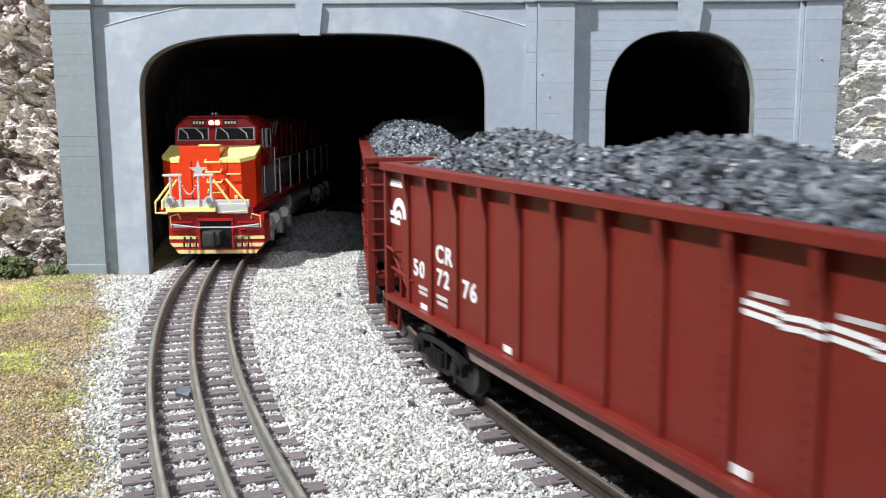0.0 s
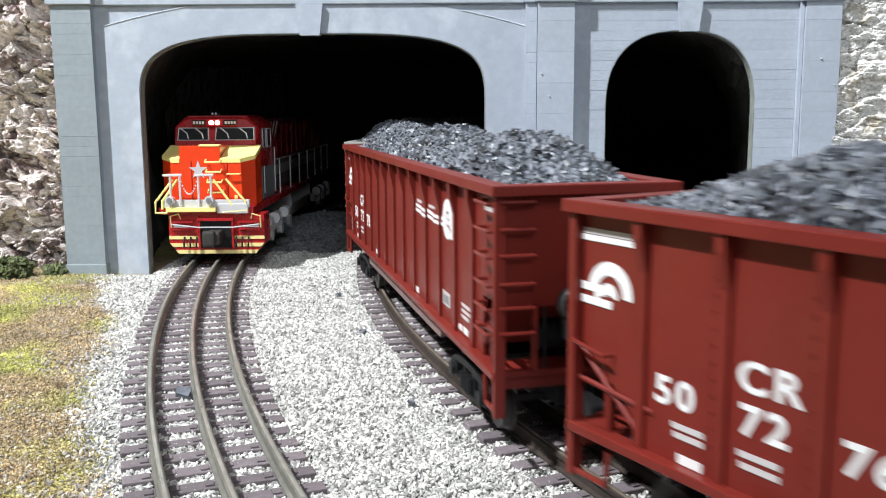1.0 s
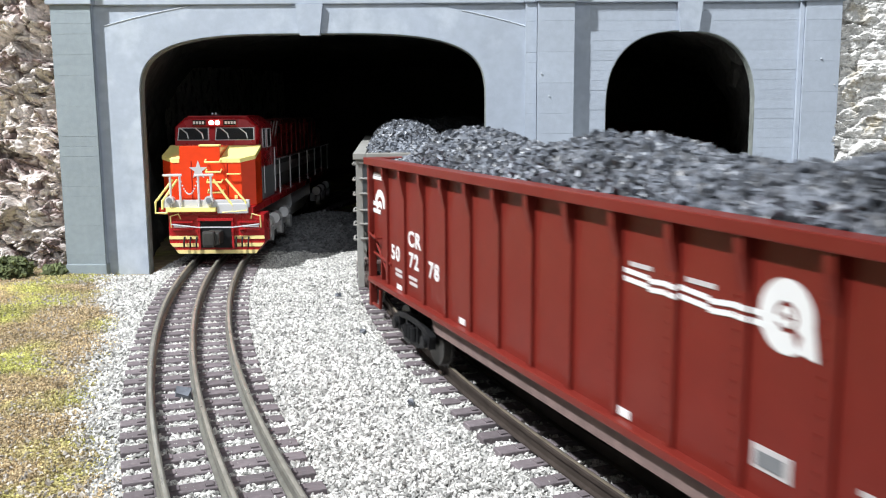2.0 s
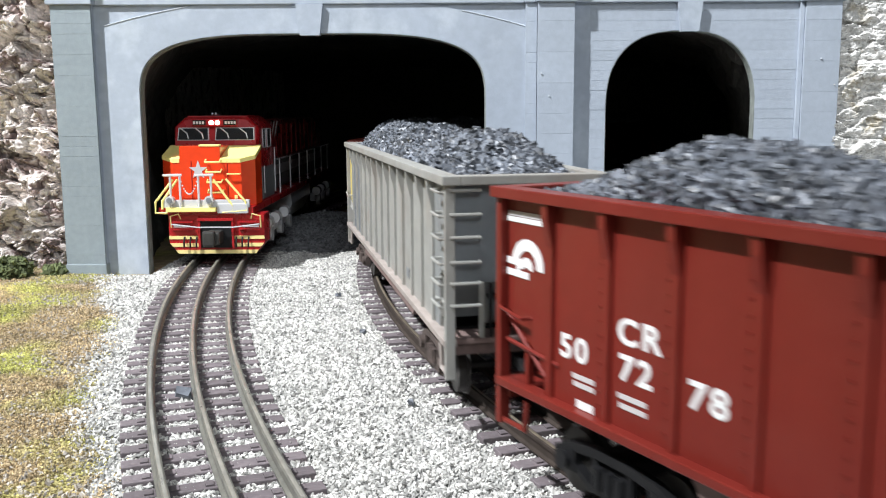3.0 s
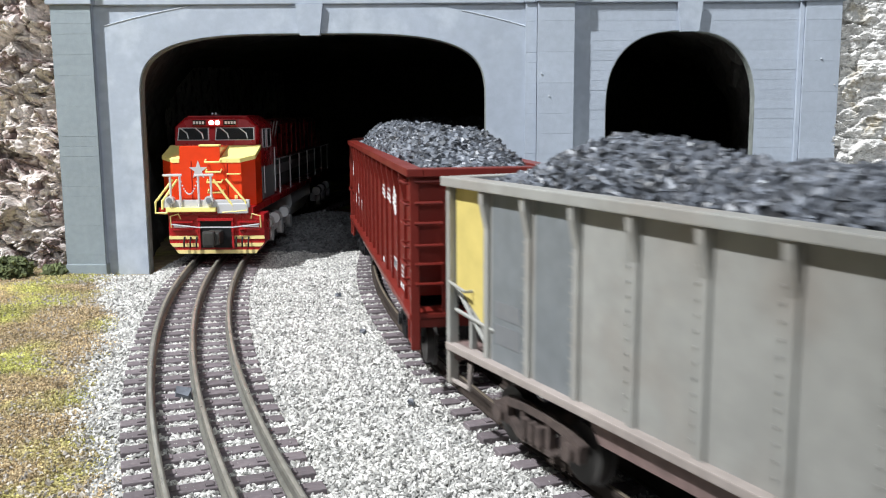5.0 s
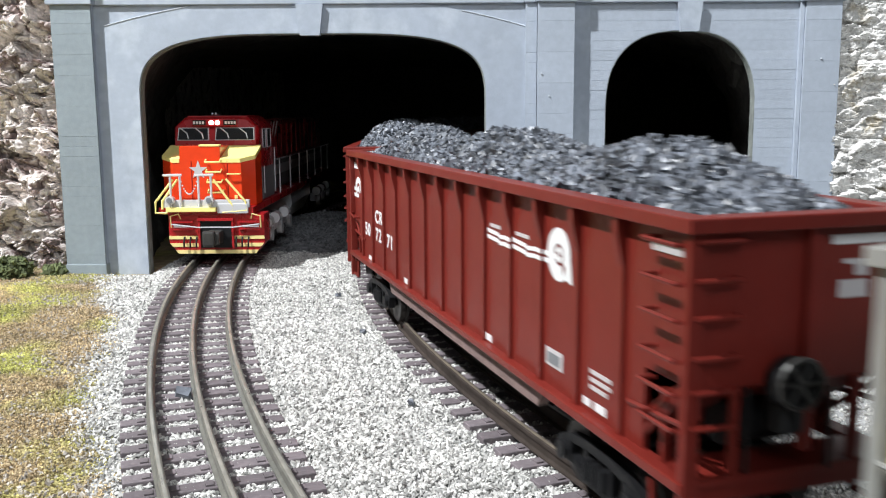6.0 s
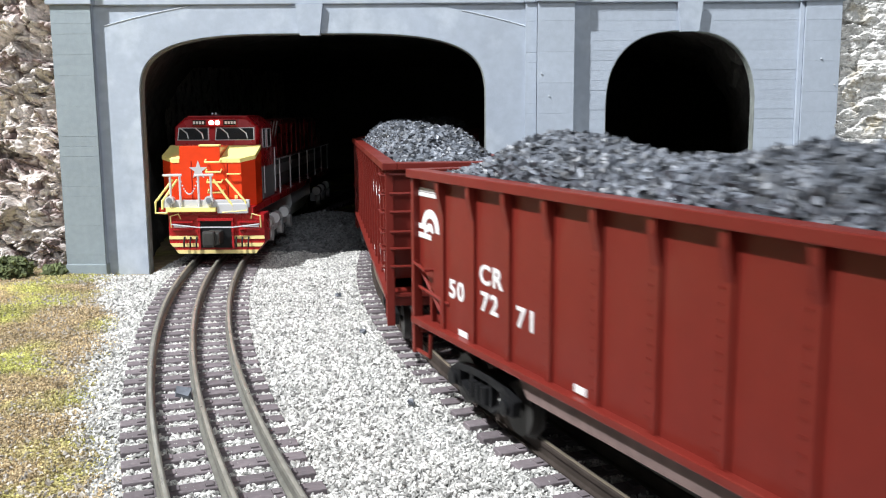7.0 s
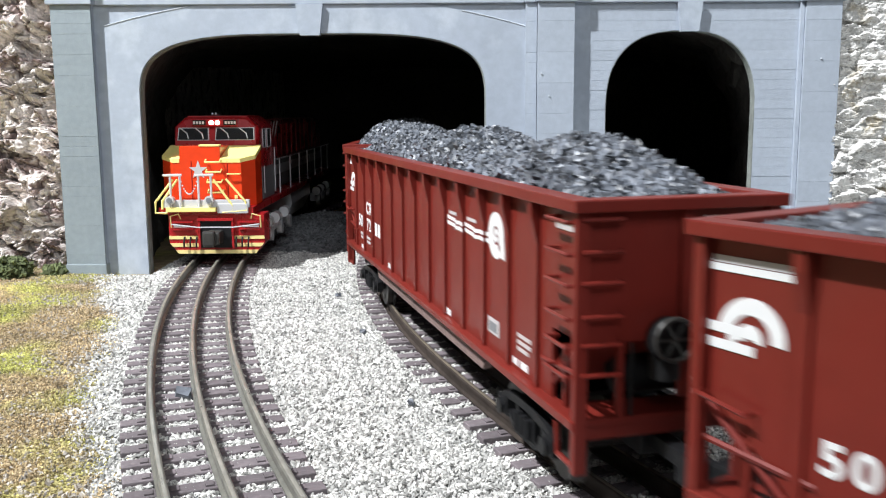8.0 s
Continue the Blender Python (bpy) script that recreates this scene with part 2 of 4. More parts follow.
def verge(y):
    """The line between turf and ballast, beside the three-rail track."""
    return -0.0965 - 0.345 * (y - 0.22) + 0.004 * np.sin(y * 31)


def ballast():
    rng = np.random.default_rng(5)
    n = 375000
    x = rng.uniform(-0.25, 0.24, n)
    y = rng.uniform(0.2, 0.86, n)
    edge = verge(y)
    rl, rr = track_radius(x, y, LEFT_CENTRE), track_radius(x, y, BED_CENTRE)
    keep = (x > edge + np.abs(rng.normal(0, 0.011, n)) - 0.006) & (y < 0.86)
    keep &= (x < 0.125 - 0.2 * (y - 0.2)) | (rng.random(n) < 0.22)
    keep &= ~((y > PORTAL_Y - 0.012) & (x < -0.196))
    keep &= ~((y > PORTAL_Y - 0.012) & (y < PORTAL_Y + 0.02) & (x > 0.03))
    bed = np.minimum(np.abs(rl - LEFT_R), np.abs(rr - RIGHT_R))
    x, y, bed, rl, rr = x[keep], y[keep], bed[keep], rl[keep], rr[keep]
    z = GROUND + 0.0006 + rng.uniform(0, 0.0012, len(x)) + 0.0006 * np.clip((0.045 - bed) / 0.02, 0, 1)
    z += 0.0016 * np.array([noise.noise((a * 22, b * 22, 0)) for a, b in zip(x, y)])
    z = np.where(bed < 0.03, np.minimum(z, TIE_TOP - 0.0009 + rng.uniform(-0.001, 0.0004, len(x))), z)
    near_rail = np.min([np.abs(np.abs(r - c) - o) for r, c in ((rl, LEFT_R), (rr, RIGHT_R)) for o in (0.0, RAIL_GAUGE / 2)], axis=0)
    keep2 = near_rail > 0.0013
    pts = np.stack([x, y, z], 1)[keep2]
    # stones past about y 0.70 go to the darker ballast, along an uneven edge
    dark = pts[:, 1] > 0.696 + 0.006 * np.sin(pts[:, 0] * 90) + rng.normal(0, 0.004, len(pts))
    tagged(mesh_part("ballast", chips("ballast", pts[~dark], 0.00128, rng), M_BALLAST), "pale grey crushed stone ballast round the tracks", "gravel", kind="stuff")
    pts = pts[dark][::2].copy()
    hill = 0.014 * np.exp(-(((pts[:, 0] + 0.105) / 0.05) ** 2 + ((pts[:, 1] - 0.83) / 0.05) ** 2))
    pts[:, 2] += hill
    tagged(mesh_part("tunnel_ballast", chunks("tunnel_ballast", pts, 0.0024, rng), M_DARKBALLAST), "dark loose ballast inside the tunnel mouth", "gravel", kind="stuff")


def ballast_bed():
    """The pale glue-set grit under the loose stones."""
    bm = bmesh.new()
    n = 48
    rows = []
    for i in range(n + 1):
        y = 0.0 + 0.694 * i / n
        # bed stretched to x 0.60, past the stones, to keep bounced light neutral
        rows.append([bm.verts.new((x, y, GROUND + 0.0005)) for x in (max(verge(y), -0.198 if y > PORTAL_Y - 0.012 else -9), 0.0, 0.60)])
    for a, b in zip(rows, rows[1:]):
        for k in range(2):
            bm.faces.new((a[k], a[k + 1], b[k + 1], b[k]))
    tagged(part("ballast_bed", bm, M_BED), "pale grey grit bed under the ballast", "gravel", kind="structure")


def turf():
    rng = np.random.default_rng(9)
    n = 95000
    y = rng.uniform(0.18, 0.66, n)
    x = verge(y) + 0.012 - rng.uniform(0, 0.125, n)
    keep = x < verge(y) + rng.normal(0, 0.007, n) + 0.002
    x, y = x[keep], y[keep]
    z = GROUND + rng.uniform(0, 0.0012, len(x)) + 0.0022 * np.array([noise.noise((a * 30, b * 30, 3)) for a, b in zip(x, y)]) + 0.0008
    tagged(mesh_part("turf", chips("turf", np.stack([x, y, z], 1), 0.00062, rng, spread=0.5), M_TURF), "tan and yellow-green scatter of foam turf", "grass", kind="stuff")
    n = 3600
    y = rng.uniform(0.2, 0.62, n)
    x = verge(y) - np.abs(rng.normal(0, 0.03, n))
    tagged(mesh_part("stray_stones", chunks("stray_stones", np.stack([x, y, GROUND + rng.uniform(0.0008, 0.002, n)], 1), 0.0008, rng), M_STRAY), "scattered pale stones lying on the turf", "gravel", kind="stuff")


def bush(name, cx, cy, r, seed):
    rng = np.random.default_rng(seed)
    p = rng.normal(size=(420, 3))
    p *= (rng.random((420, 1)) ** 0.4) / np.linalg.norm(p, axis=1)[:, None]
    p = p * np.array([r, r * 0.8, r * 0.6]) * rng.uniform(0.75, 1.1, (420, 1)) + np.array([cx, cy, GROUND + r * 0.45])
    tagged(mesh_part(name, chunks(name, p, 0.0022, rng, spread=0.5), M_BUSH), "small dark green clump of foam foliage at the rock foot", "bush", group="bushes", kind="stuff")


ground()
ballast()
ballast_bed()
turf()
bush("bush", -0.287, 0.595, 0.014, 1)
bush("bush", -0.298, 0.622, 0.010, 2)
bush("bush", -0.262, 0.604, 0.008, 3)


# ---- tracks ----
def rail_mesh(name, centre, r, a0, a1, mat, parent):
    prof = [(-0.0017, TIE_TOP), (0.0017, TIE_TOP), (0.0016, TIE_TOP + 0.0005), (0.0005, TIE_TOP + 0.0009), (0.0005, -0.0019), (0.00115, -0.0015), (0.00115, -0.0003), (0.0008, 0.0), (-0.0008, 0.0), (-0.00115, -0.0003), (-0.00115, -0.0015), (-0.0005, -0.0019), (-0.0005, TIE_TOP + 0.0009), (-0.0016, TIE_TOP + 0.0005)]
    bm = bmesh.new()
    n = 90
    rows = []
    for i in range(n + 1):
        a = a0 + (a1 - a0) * i / n
        rows.append([bm.verts.new((*arc(centre, r + o, a), z)) for o, z in prof])
    k = len(prof)
    for p, q in zip(rows, rows[1:]):
        for j in range(k):
            bm.faces.new((p[j], p[(j + 1) % k], q[(j + 1) % k], q[j]))
    bm.faces.new(rows[0])
    bm.faces.new(rows[-1][::-1])
    return part(name, bm, mat, parent)


def track(name, centre, r, a0, a1, pitch, rail_mat, top_mat, label, reach=0.0272):
    t = thing(name, label, "railway track", kind="structure")
    for o in (1, 0, -1):
        rail_mesh("rail", centre, r + o * RAIL_GAUGE / 2, a0, a1, rail_mat, t)
        bm = bmesh.new()
        ring = [[bm.verts.new((*arc(centre, r + o * RAIL_GAUGE / 2 + w, a0 + (a1 - a0) * i / 90), z)) for w, z in ((-0.0006, 0.0), (0.0006, 0.0), (0.0004, 0.00012), (-0.0004, 0.00012))] for i in range(91)]
        for p, q in zip(ring, ring[1:]):
            for j in range(4):
                bm.faces.new((p[j], p[(j + 1) % 4], q[(j + 1) % 4], q[j]))
        part("rail_top", bm, top_mat, t, "worn shiny rail top")
    rng = random.Random(3)
    tie = boxes((-reach, reach, -0.0031, 0.0031, -0.0032, 0), bevel=0.0004)
    for o in (-RAIL_GAUGE / 2, 0, RAIL_GAUGE / 2):
        for s in (-1, 1):
            box(tie, o + s * 0.0036 - 0.0012, o + s * 0.0036 + 0.0012, -0.0018, 0.0018, -0.0002, 0.0005)
    me = bpy.data.meshes.new("tie")
    tie.to_mesh(me)
    tie.free()
    a = a0
    while a < a1:
        ob = mesh_part("tie", me, M_TIE, t)
        x, y = arc(centre, r, a)
        ob.matrix_world = pose(x, y, TIE_TOP + rng.uniform(-0.0002, 0.0001), 0, 0, math.degrees(a) + rng.uniform(-1.2, 1.2))
        a += pitch / r * rng.uniform(0.97, 1.03)
    return t


TRACK_L = track("track_left", LEFT_CENTRE, LEFT_R, -0.32, 0.55, 0.0128, M_RAIL, M_RAIL_TOP, "three-rail model track with brown ties and worn steel rails")
TRACK_R = track("track_right", BED_CENTRE, RIGHT_R, -0.42, 0.72, 0.0128, M_RAIL_R, M_RAIL_RTOP, "curved three-rail model track carrying the coal train", 0.0284)


def coal_lump(x, y, r, seed):
    rng = np.random.default_rng(seed)
    me = chunks("coal_lump", np.array([(0.0, 0.0, 0.0), (r * 0.3, r * 0.2, r * 0.1)]), r * 1.6, rng)
    ob = mesh_part("coal_lump", me, M_COAL)
    ob.matrix_world = pose(x, y, TIE_TOP + r * 0.25, 0, 0, 20)
    tagged(ob, "stray black lump of coal lying between the rails", "coal")


coal_lump(-0.0985, 0.3315, 0.0024, 4)
for k, (x, y) in enumerate(((-0.0121, 0.3215), (-0.0395, 0.4300), (-0.0610, 0.5200))):
    coal_lump(x, y, 0.0012, 10 + k)


# ---- tunnel portals ----
def front(u, v, d):
    return u, PORTAL_Y + d, v


BIG = dict(x0=-0.2005, x1=0.0290, spring=0.1040, top=0.1516, power=3.6)
SMALL = dict(x0=0.1084, x1=0.2078, spring=0.1010, top=0.1522, power=2.55)


def arch_z(o, x):
    c, h = (o["x0"] + o["x1"]) / 2, (o["x1"] - o["x0"]) / 2
    u = min(1.0, abs(x - c) / h)
    return o["spring"] + (o["top"] - o["spring"]) * (1 - u ** o["power"]) ** (1 / o["power"])


def arch_x(o, z, s):
    c, h = (o["x0"] + o["x1"]) / 2, (o["x1"] - o["x0"]) / 2
    v = max(0.0, (z - o["spring"]) / (o["top"] - o["spring"]))
    return None if v >= 1 else c + s * h * (1 - v ** o["power"]) ** (1 / o["power"])


def arch_points(o, n=40):
    c, h = (o["x0"] + o["x1"]) / 2, (o["x1"] - o["x0"]) / 2
    pts = []
    for i in range(n + 1):
        t = math.pi * (1 - i / n)
        cs, sn = math.cos(t), math.sin(t)
        u = math.copysign(abs(cs) ** (2 / o["power"]), cs)
        w = abs(sn) ** (2 / o["power"])
        pts.append((c + h * u, o["spring"] + (o["top"] - o["spring"]) * w))
    return pts


def arched_wall(o, x0, x1, top, d0, d1):
    """A wall with the arched opening."""
    outline = [(x0, GROUND), (o["x0"], GROUND)] + arch_points(o) + [(o["x1"], GROUND), (x1, GROUND), (x1, top), (x0, top)]
    return prism(bmesh.new(), outline, front, d0, d1)


def soffit(o, d0, d1, t=0.0012):
    pts = [(o["x0"], GROUND)] + arch_points(o) + [(o["x1"], GROUND)]
    c = (o["x0"] + o["x1"]) / 2
    inner = [(x + (t if x < c else -t) * min(1, abs(x - c) / 0.02), z - (t if z > o["spring"] else 0)) for x, z in pts]
    return prism(bmesh.new(), pts + inner[::-1], front, d0, d1)


TOP = 0.1700


def pilaster(parent, x0, x1, d0, paint=None):
    """A pier of low stone courses on a core."""
    paint = paint or M_STONE_EDGE
    part("pilaster", boxes((x0 + 0.0003, x1 - 0.0003, PORTAL_Y + d0 + 0.0004, PORTAL_Y + 0.004, GROUND, TOP)), M_PORTAL, parent)
    rng = random.Random(int(abs(x0) * 1e4))
    z = GROUND + 0.008
    part("plinth", boxes((x0 - 0.0006, x1 + 0.0006, PORTAL_Y + d0 - 0.0008, PORTAL_Y + 0.003, GROUND, GROUND + 0.0082), bevel=0.0006), paint, parent)
    while z < TOP - 0.002:
        h = min(0.0066 * rng.choice((1, 2, 3)), TOP - z)
        part("stone", boxes((x0, x1, PORTAL_Y + d0 - rng.uniform(0, 0.00015), PORTAL_Y + d0 + 0.002, z + 0.00003, z + h - 0.00003), bevel=0.00012), paint, parent)
        z += h


def keystone(parent, xa, xb, za, zb, d):
    c = (xa + xb) / 2
    bm = bmesh.new()
    prism(bm, [(xa + 0.0024, za), (xb - 0.0024, za), (xb, zb), (xa, zb)], front, -d, 0.003)
    part("keystone", bm, M_PORTAL, parent)


def double_portal():
    t = thing("tunnel_portal", "grey painted double-track tunnel portal with wide arched mouth", "tunnel portal", kind="structure")
    part("wall", arched_wall(BIG, -0.2290, 0.0560, TOP + 0.03, 0.0, 0.0085), M_PORTAL, t)
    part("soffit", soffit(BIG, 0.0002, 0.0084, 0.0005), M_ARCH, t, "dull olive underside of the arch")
    # raised arch band above the mouth
    c = (BIG["x0"] + BIG["x1"]) / 2
    n = 40
    xs = [-0.2210 + (0.0548 + 0.2210) * i / n for i in range(n + 1)]
    curve = [(x, min(0.1755 - 1.02 * (x - c) ** 2, TOP)) for x in xs]
    bm = prism(bmesh.new(), [(xs[0], GROUND), (BIG["x0"], GROUND)] + arch_points(BIG) + [(BIG["x1"], GROUND), (xs[-1], GROUND)] + curve[::-1], front, -0.0009, 0.001)
    part("arch_band", bm, M_PORTAL, t)
    # pale rods paint the light caught on the band's upper edge
    for keep in (lambda x: x < -0.16, lambda x: x > 0.012):
        part("arch_moulding", rods([(x, PORTAL_Y - 0.0010, z) for x, z in curve if keep(x) and z < TOP - 0.0002], r=0.00036), M_EDGE, t, "painted highlight along the arch edge")
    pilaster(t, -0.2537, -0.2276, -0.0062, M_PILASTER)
    pilaster(t, 0.0548, 0.0622, -0.0028)
    keystone(t, -0.0950, -0.0773, 0.1500, TOP, 0.0040)
    for x0, x1, d in ((-0.2560, -0.2262, 0.0082), (-0.2260, 0.0538, 0.0024), (0.0540, 0.0612, 0.0046)):
        part("cornice", boxes((x0, x1, PORTAL_Y - d, PORTAL_Y + 0.015, TOP, TOP + 0.030), bevel=0.0006), M_PORTAL, t)
    return t


def single_portal():
    t = thing("tunnel_portal", "grey painted single-track tunnel portal with scribed stone courses", "tunnel portal", kind="structure")
    part("wall", arched_wall(SMALL, 0.0564, 0.2610, TOP + 0.03, 0.00047, 0.0085), M_PORTAL, t)
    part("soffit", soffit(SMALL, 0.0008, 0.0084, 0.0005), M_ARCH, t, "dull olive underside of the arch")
    pilaster(t, 0.0623, 0.0862, -0.0075)
    pilaster(t, 0.2372, 0.2607, -0.0040)
    part("pier_strip", boxes((0.2342, 0.2371, PORTAL_Y - 0.0022, PORTAL_Y + 0.002, GROUND, TOP), bevel=0.0004), M_PORTAL, t)
    for x, z in ((0.0648, 0.1245), (0.2483, 0.1332), (0.0700, 0.1100)):
        part("nail", disc(bmesh.new(), (x, PORTAL_Y - (0.0078 if x < 0.1 else 0.0043), z), (0, 1, 0), 0.0006, 0.0010, 8), M_EDGE, t, "pale nail head")
    keystone(t, 0.1539, 0.1701, 0.1512, TOP, 0.0040)
    for x0, x1, d in ((0.0614, 0.0878, 0.0096), (0.0880, 0.2332, 0.0024), (0.2334, 0.2635, 0.0058)):
        part("cornice", boxes((x0, x1, PORTAL_Y - d, PORTAL_Y + 0.015, TOP, TOP + 0.030), bevel=0.0006), M_PORTAL, t)
    rng = random.Random(8)
    z, h = GROUND + 0.0004, 0.0064
    while z < TOP - 0.003:
        z1 = min(z + h, TOP)
        left, right = 0.0975 if z > 0.0 else 0.0868, 0.2340
        g = 0.00007
        for sd, end in ((-1, left), (1, right)):
            key = 0.1538 if sd < 0 else 0.1702
            if z >= SMALL["top"] - 0.0002:
                edge = [(key, z + g), (key, z1 - g)]
            else:
                zt = min(z1, SMALL["top"] - 0.00005)
                edge = [(arch_x(SMALL, z + (zt - z) * k / 6, sd), z + g + (zt - z - 2 * g) * k / 6) for k in range(7)]
                if z1 > zt:
                    edge = [p for p in edge if (p[0] < key) == (sd < 0)]
                    edge += [(key, arch_z(SMALL, key)), (key, z1 - g)]
            outline = [(end, z1 - g), (end, z + g)] + edge
            part("stone", prism(bmesh.new(), outline, front, 0.0003 + rng.uniform(-0.00012, 0.00012), 0.002), M_STONE_EDGE, t)
        z = z1
    return t


def broken(p, seed):
    """Height of broken faces: each cell of rock has its own level and tilt."""
    d, pts = noise.voronoi(p, distance_metric="DISTANCE", exponent=2.5)
    c = pts[0]
    h = noise.cell_vector(c * 37.0 + Vector((seed, seed * 2.0, 0)))
    r = p - c
    edge = min(1.0, (d[1] - d[0]) * 5)
    return (h.x - 0.5) + 2.2 * (h.y - 0.5) * r.x + 2.2 * (h.z - 0.35) * r.y - 0.16 * (1 - edge)


def rock_face(name, x0, x1, z1, mat, label, seed, layered):
    """A rough plaster cliff: a fine grid pushed out in broken faces at three scales."""
    nx, nz = 210, 330
    pts = []
    for j in range(nz + 1):
        z = GROUND + 0.001 + (z1 - GROUND) * j / nz
        for i in range(nx + 1):
            x = x0 + (x1 - x0) * (i / nx)
            p = Vector((x, z * (2.2 if layered else 1.1), 0))
            warp = noise.noise_vector(p * 30 + Vector((seed, 0, 0)))
            q = p + warp * 0.006
            if layered:
                bed = z * 55 + 1.1 * noise.noise(Vector((x * 26, z * 14, seed))) + 0.35 * noise.noise(Vector((x * 75, z * 40, seed + 4)))
                ledge = 1 - (bed % 1.0) ** 1.6
                size = 0.5 + 0.5 * noise.cell_vector(Vector((math.floor(bed), math.floor(x * 34 + 0.6 * math.floor(bed)), 0))).x
                d = 0.0052 * size * (1 - ledge) + 0.0040 * broken(q * 48, seed) + 0.0022 * broken(q * 105, seed + 3) + 0.0009 * broken(q * 230, seed + 5) + 0.0006 * noise.noise(p * 380)
            else:
                d = 0.0085 * broken(q * 40, seed) + 0.0085 * broken(q * 88, seed + 3) + 0.0042 * broken(q * 190, seed + 5) + 0.0012 * noise.noise(p * 420)
            pts.append((x + 0.003 * warp.x, PORTAL_Y + (-0.0065 if layered else 0.016) + 0.06 * z - d, z + 0.003 * warp.y))
    idx = np.arange((nx + 1) * (nz + 1)).reshape(nz + 1, nx + 1)
    quads = np.stack([idx[:-1, :-1], idx[:-1, 1:], idx[1:, 1:], idx[1:, :-1]], -1).reshape(-1, 4)
    tagged(mesh_part(name, fast_mesh(name, np.array(pts), quads), mat), label, "rock", kind="structure")


def tunnel():
    # a dark rough lining behind both mouths, closed at the far end
    # its dark colour stands in for the tunnel's shade
    rng = random.Random(4)
    bm = bmesh.new()
    y0, y1 = PORTAL_Y + 0.0090, 1.75
    prof = [(-0.212, GROUND), (-0.216, 0.05), (-0.214, 0.11), (-0.19, 0.155), (-0.1, 0.178), (0.05, 0.18), (0.16, 0.178), (0.205, 0.155), (0.222, 0.11), (0.226, 0.05), (0.222, GROUND)]
    fine = []
    for (xa, za), (xb, zb) in zip(prof, prof[1:]):
        for k in range(6):
            fine.append((xa + (xb - xa) * k / 6, za + (zb - za) * k / 6))
    fine.append(prof[-1])
    rows = []
    for j in range(61):
        y = y0 + (y1 - y0) * (j / 60) ** 1.6
        f = 1 + 1.6 * (j / 60) ** 2
        row = []
        for x, z in fine:
            n = noise.fractal((x * 40, y * 40, z * 40), 0.9, 2, 4, noise_basis="PERLIN_ORIGINAL") * 0.006
            k = 0.004 if j == 0 else 1.0
            row.append(bm.verts.new((x * f + (n * k if abs(x) > 0.18 else 0), y, z + (n * k if z > 0.12 else 0))))
        rows.append(row)
    for a, b in zip(rows, rows[1:]):
        for i in range(len(a) - 1):
            bm.faces.new((a[i], a[i + 1], b[i + 1], b[i]))
    bm.faces.new(rows[-1])
    tagged(part("tunnel_wall", bm, M_TUNNEL), "rough tunnel lining behind the portals, darkened for the tunnel's shade", "tunnel", kind="structure")
    # unseen hill boxes, added to cover the tunnel and keep the light out
    bm = boxes((-0.9, 0.9, PORTAL_Y + 0.10, 2.1, 0.20, 0.34), (-0.9, -0.30, PORTAL_Y + 0.10, 2.1, GROUND - 0.01, 0.20), (0.34, 0.9, PORTAL_Y + 0.10, 1.0, GROUND - 0.01, 0.20), (-0.6, 0.6, PORTAL_Y + 0.017, PORTAL_Y + 0.10, 0.186, 0.34), (-0.9, 0.9, 1.8, 2.1, GROUND - 0.01, 0.20))
    tagged(part("hillside", bm, M_ROCK_L), "unseen plaster boxes over the tunnel that keep light out", "rock", kind="structure")


double_portal()
single_portal()
rock_face("rock_face", -0.40, -0.245, 0.26, M_ROCK_L, "rough cream and brown plaster rock face beside the portal", 1, False)
rock_face("rock_face", 0.2592, 0.405, 0.26, M_ROCK_R, "pale layered plaster rock face beside the portal", 2, True)
tunnel()


# ---- coal cars ----
HALF = CAR_W / 2
SKIN = HALF - 0.0036
RIBS = [-0.1425 + 0.0232 * i for i in range(13)]
RIM_TOP, RIM_LOW = 0.0803, 0.0772
SILL_TOP, SILL_LOW = 0.0262, 0.0238
END_X = CAR_L / 2


def lettering(text, size, x, z, y, material, parent, name="lettering", bold=0.0):
    """Raised letters on the side that faces -y, from their lower left corner."""
    cu = bpy.data.curves.new(name, "FONT")
    cu.body, cu.size, cu.extrude, cu.offset, cu.space_character = text, size, 0.00008, bold, 1.20
    tmp = bpy.data.objects.new(name, cu)
    scene.collection.objects.link(tmp)
    bpy.context.view_layer.update()
    me = bpy.data.meshes.new_from_object(tmp.evaluated_get(bpy.context.evaluated_depsgraph_get()))
    bpy.data.objects.remove(tmp)
    ob = mesh_part(name, me, material, parent)
    ob.matrix_basis = pose(x, y, z, 90, 0, 0) @ Matrix.Diagonal((1.12, 0.92, 1, 1))
    return ob


def side_plate(pts, y, depth=0.00012):
    bm = bmesh.new()
    return prism(bm, pts, lambda u, v, d: (u, y - d, v), 0.0, depth)


def rect(x0, x1, z0, z1):
    return [(x0, z0), (x1, z0), (x1, z1), (x0, z1)]


def half_ring(cx, cz, r0, r1, a0, a1, n=18):
    out = [(cx + r1 * math.cos(a0 + (a1 - a0) * i / n), cz + r1 * math.sin(a0 + (a1 - a0) * i / n)) for i in range(n + 1)]
    inn = [(cx + r0 * math.cos(a0 + (a1 - a0) * i / n), cz + r0 * math.sin(a0 + (a1 - a0) * i / n)) for i in range(n + 1)]
    return out + inn[::-1]


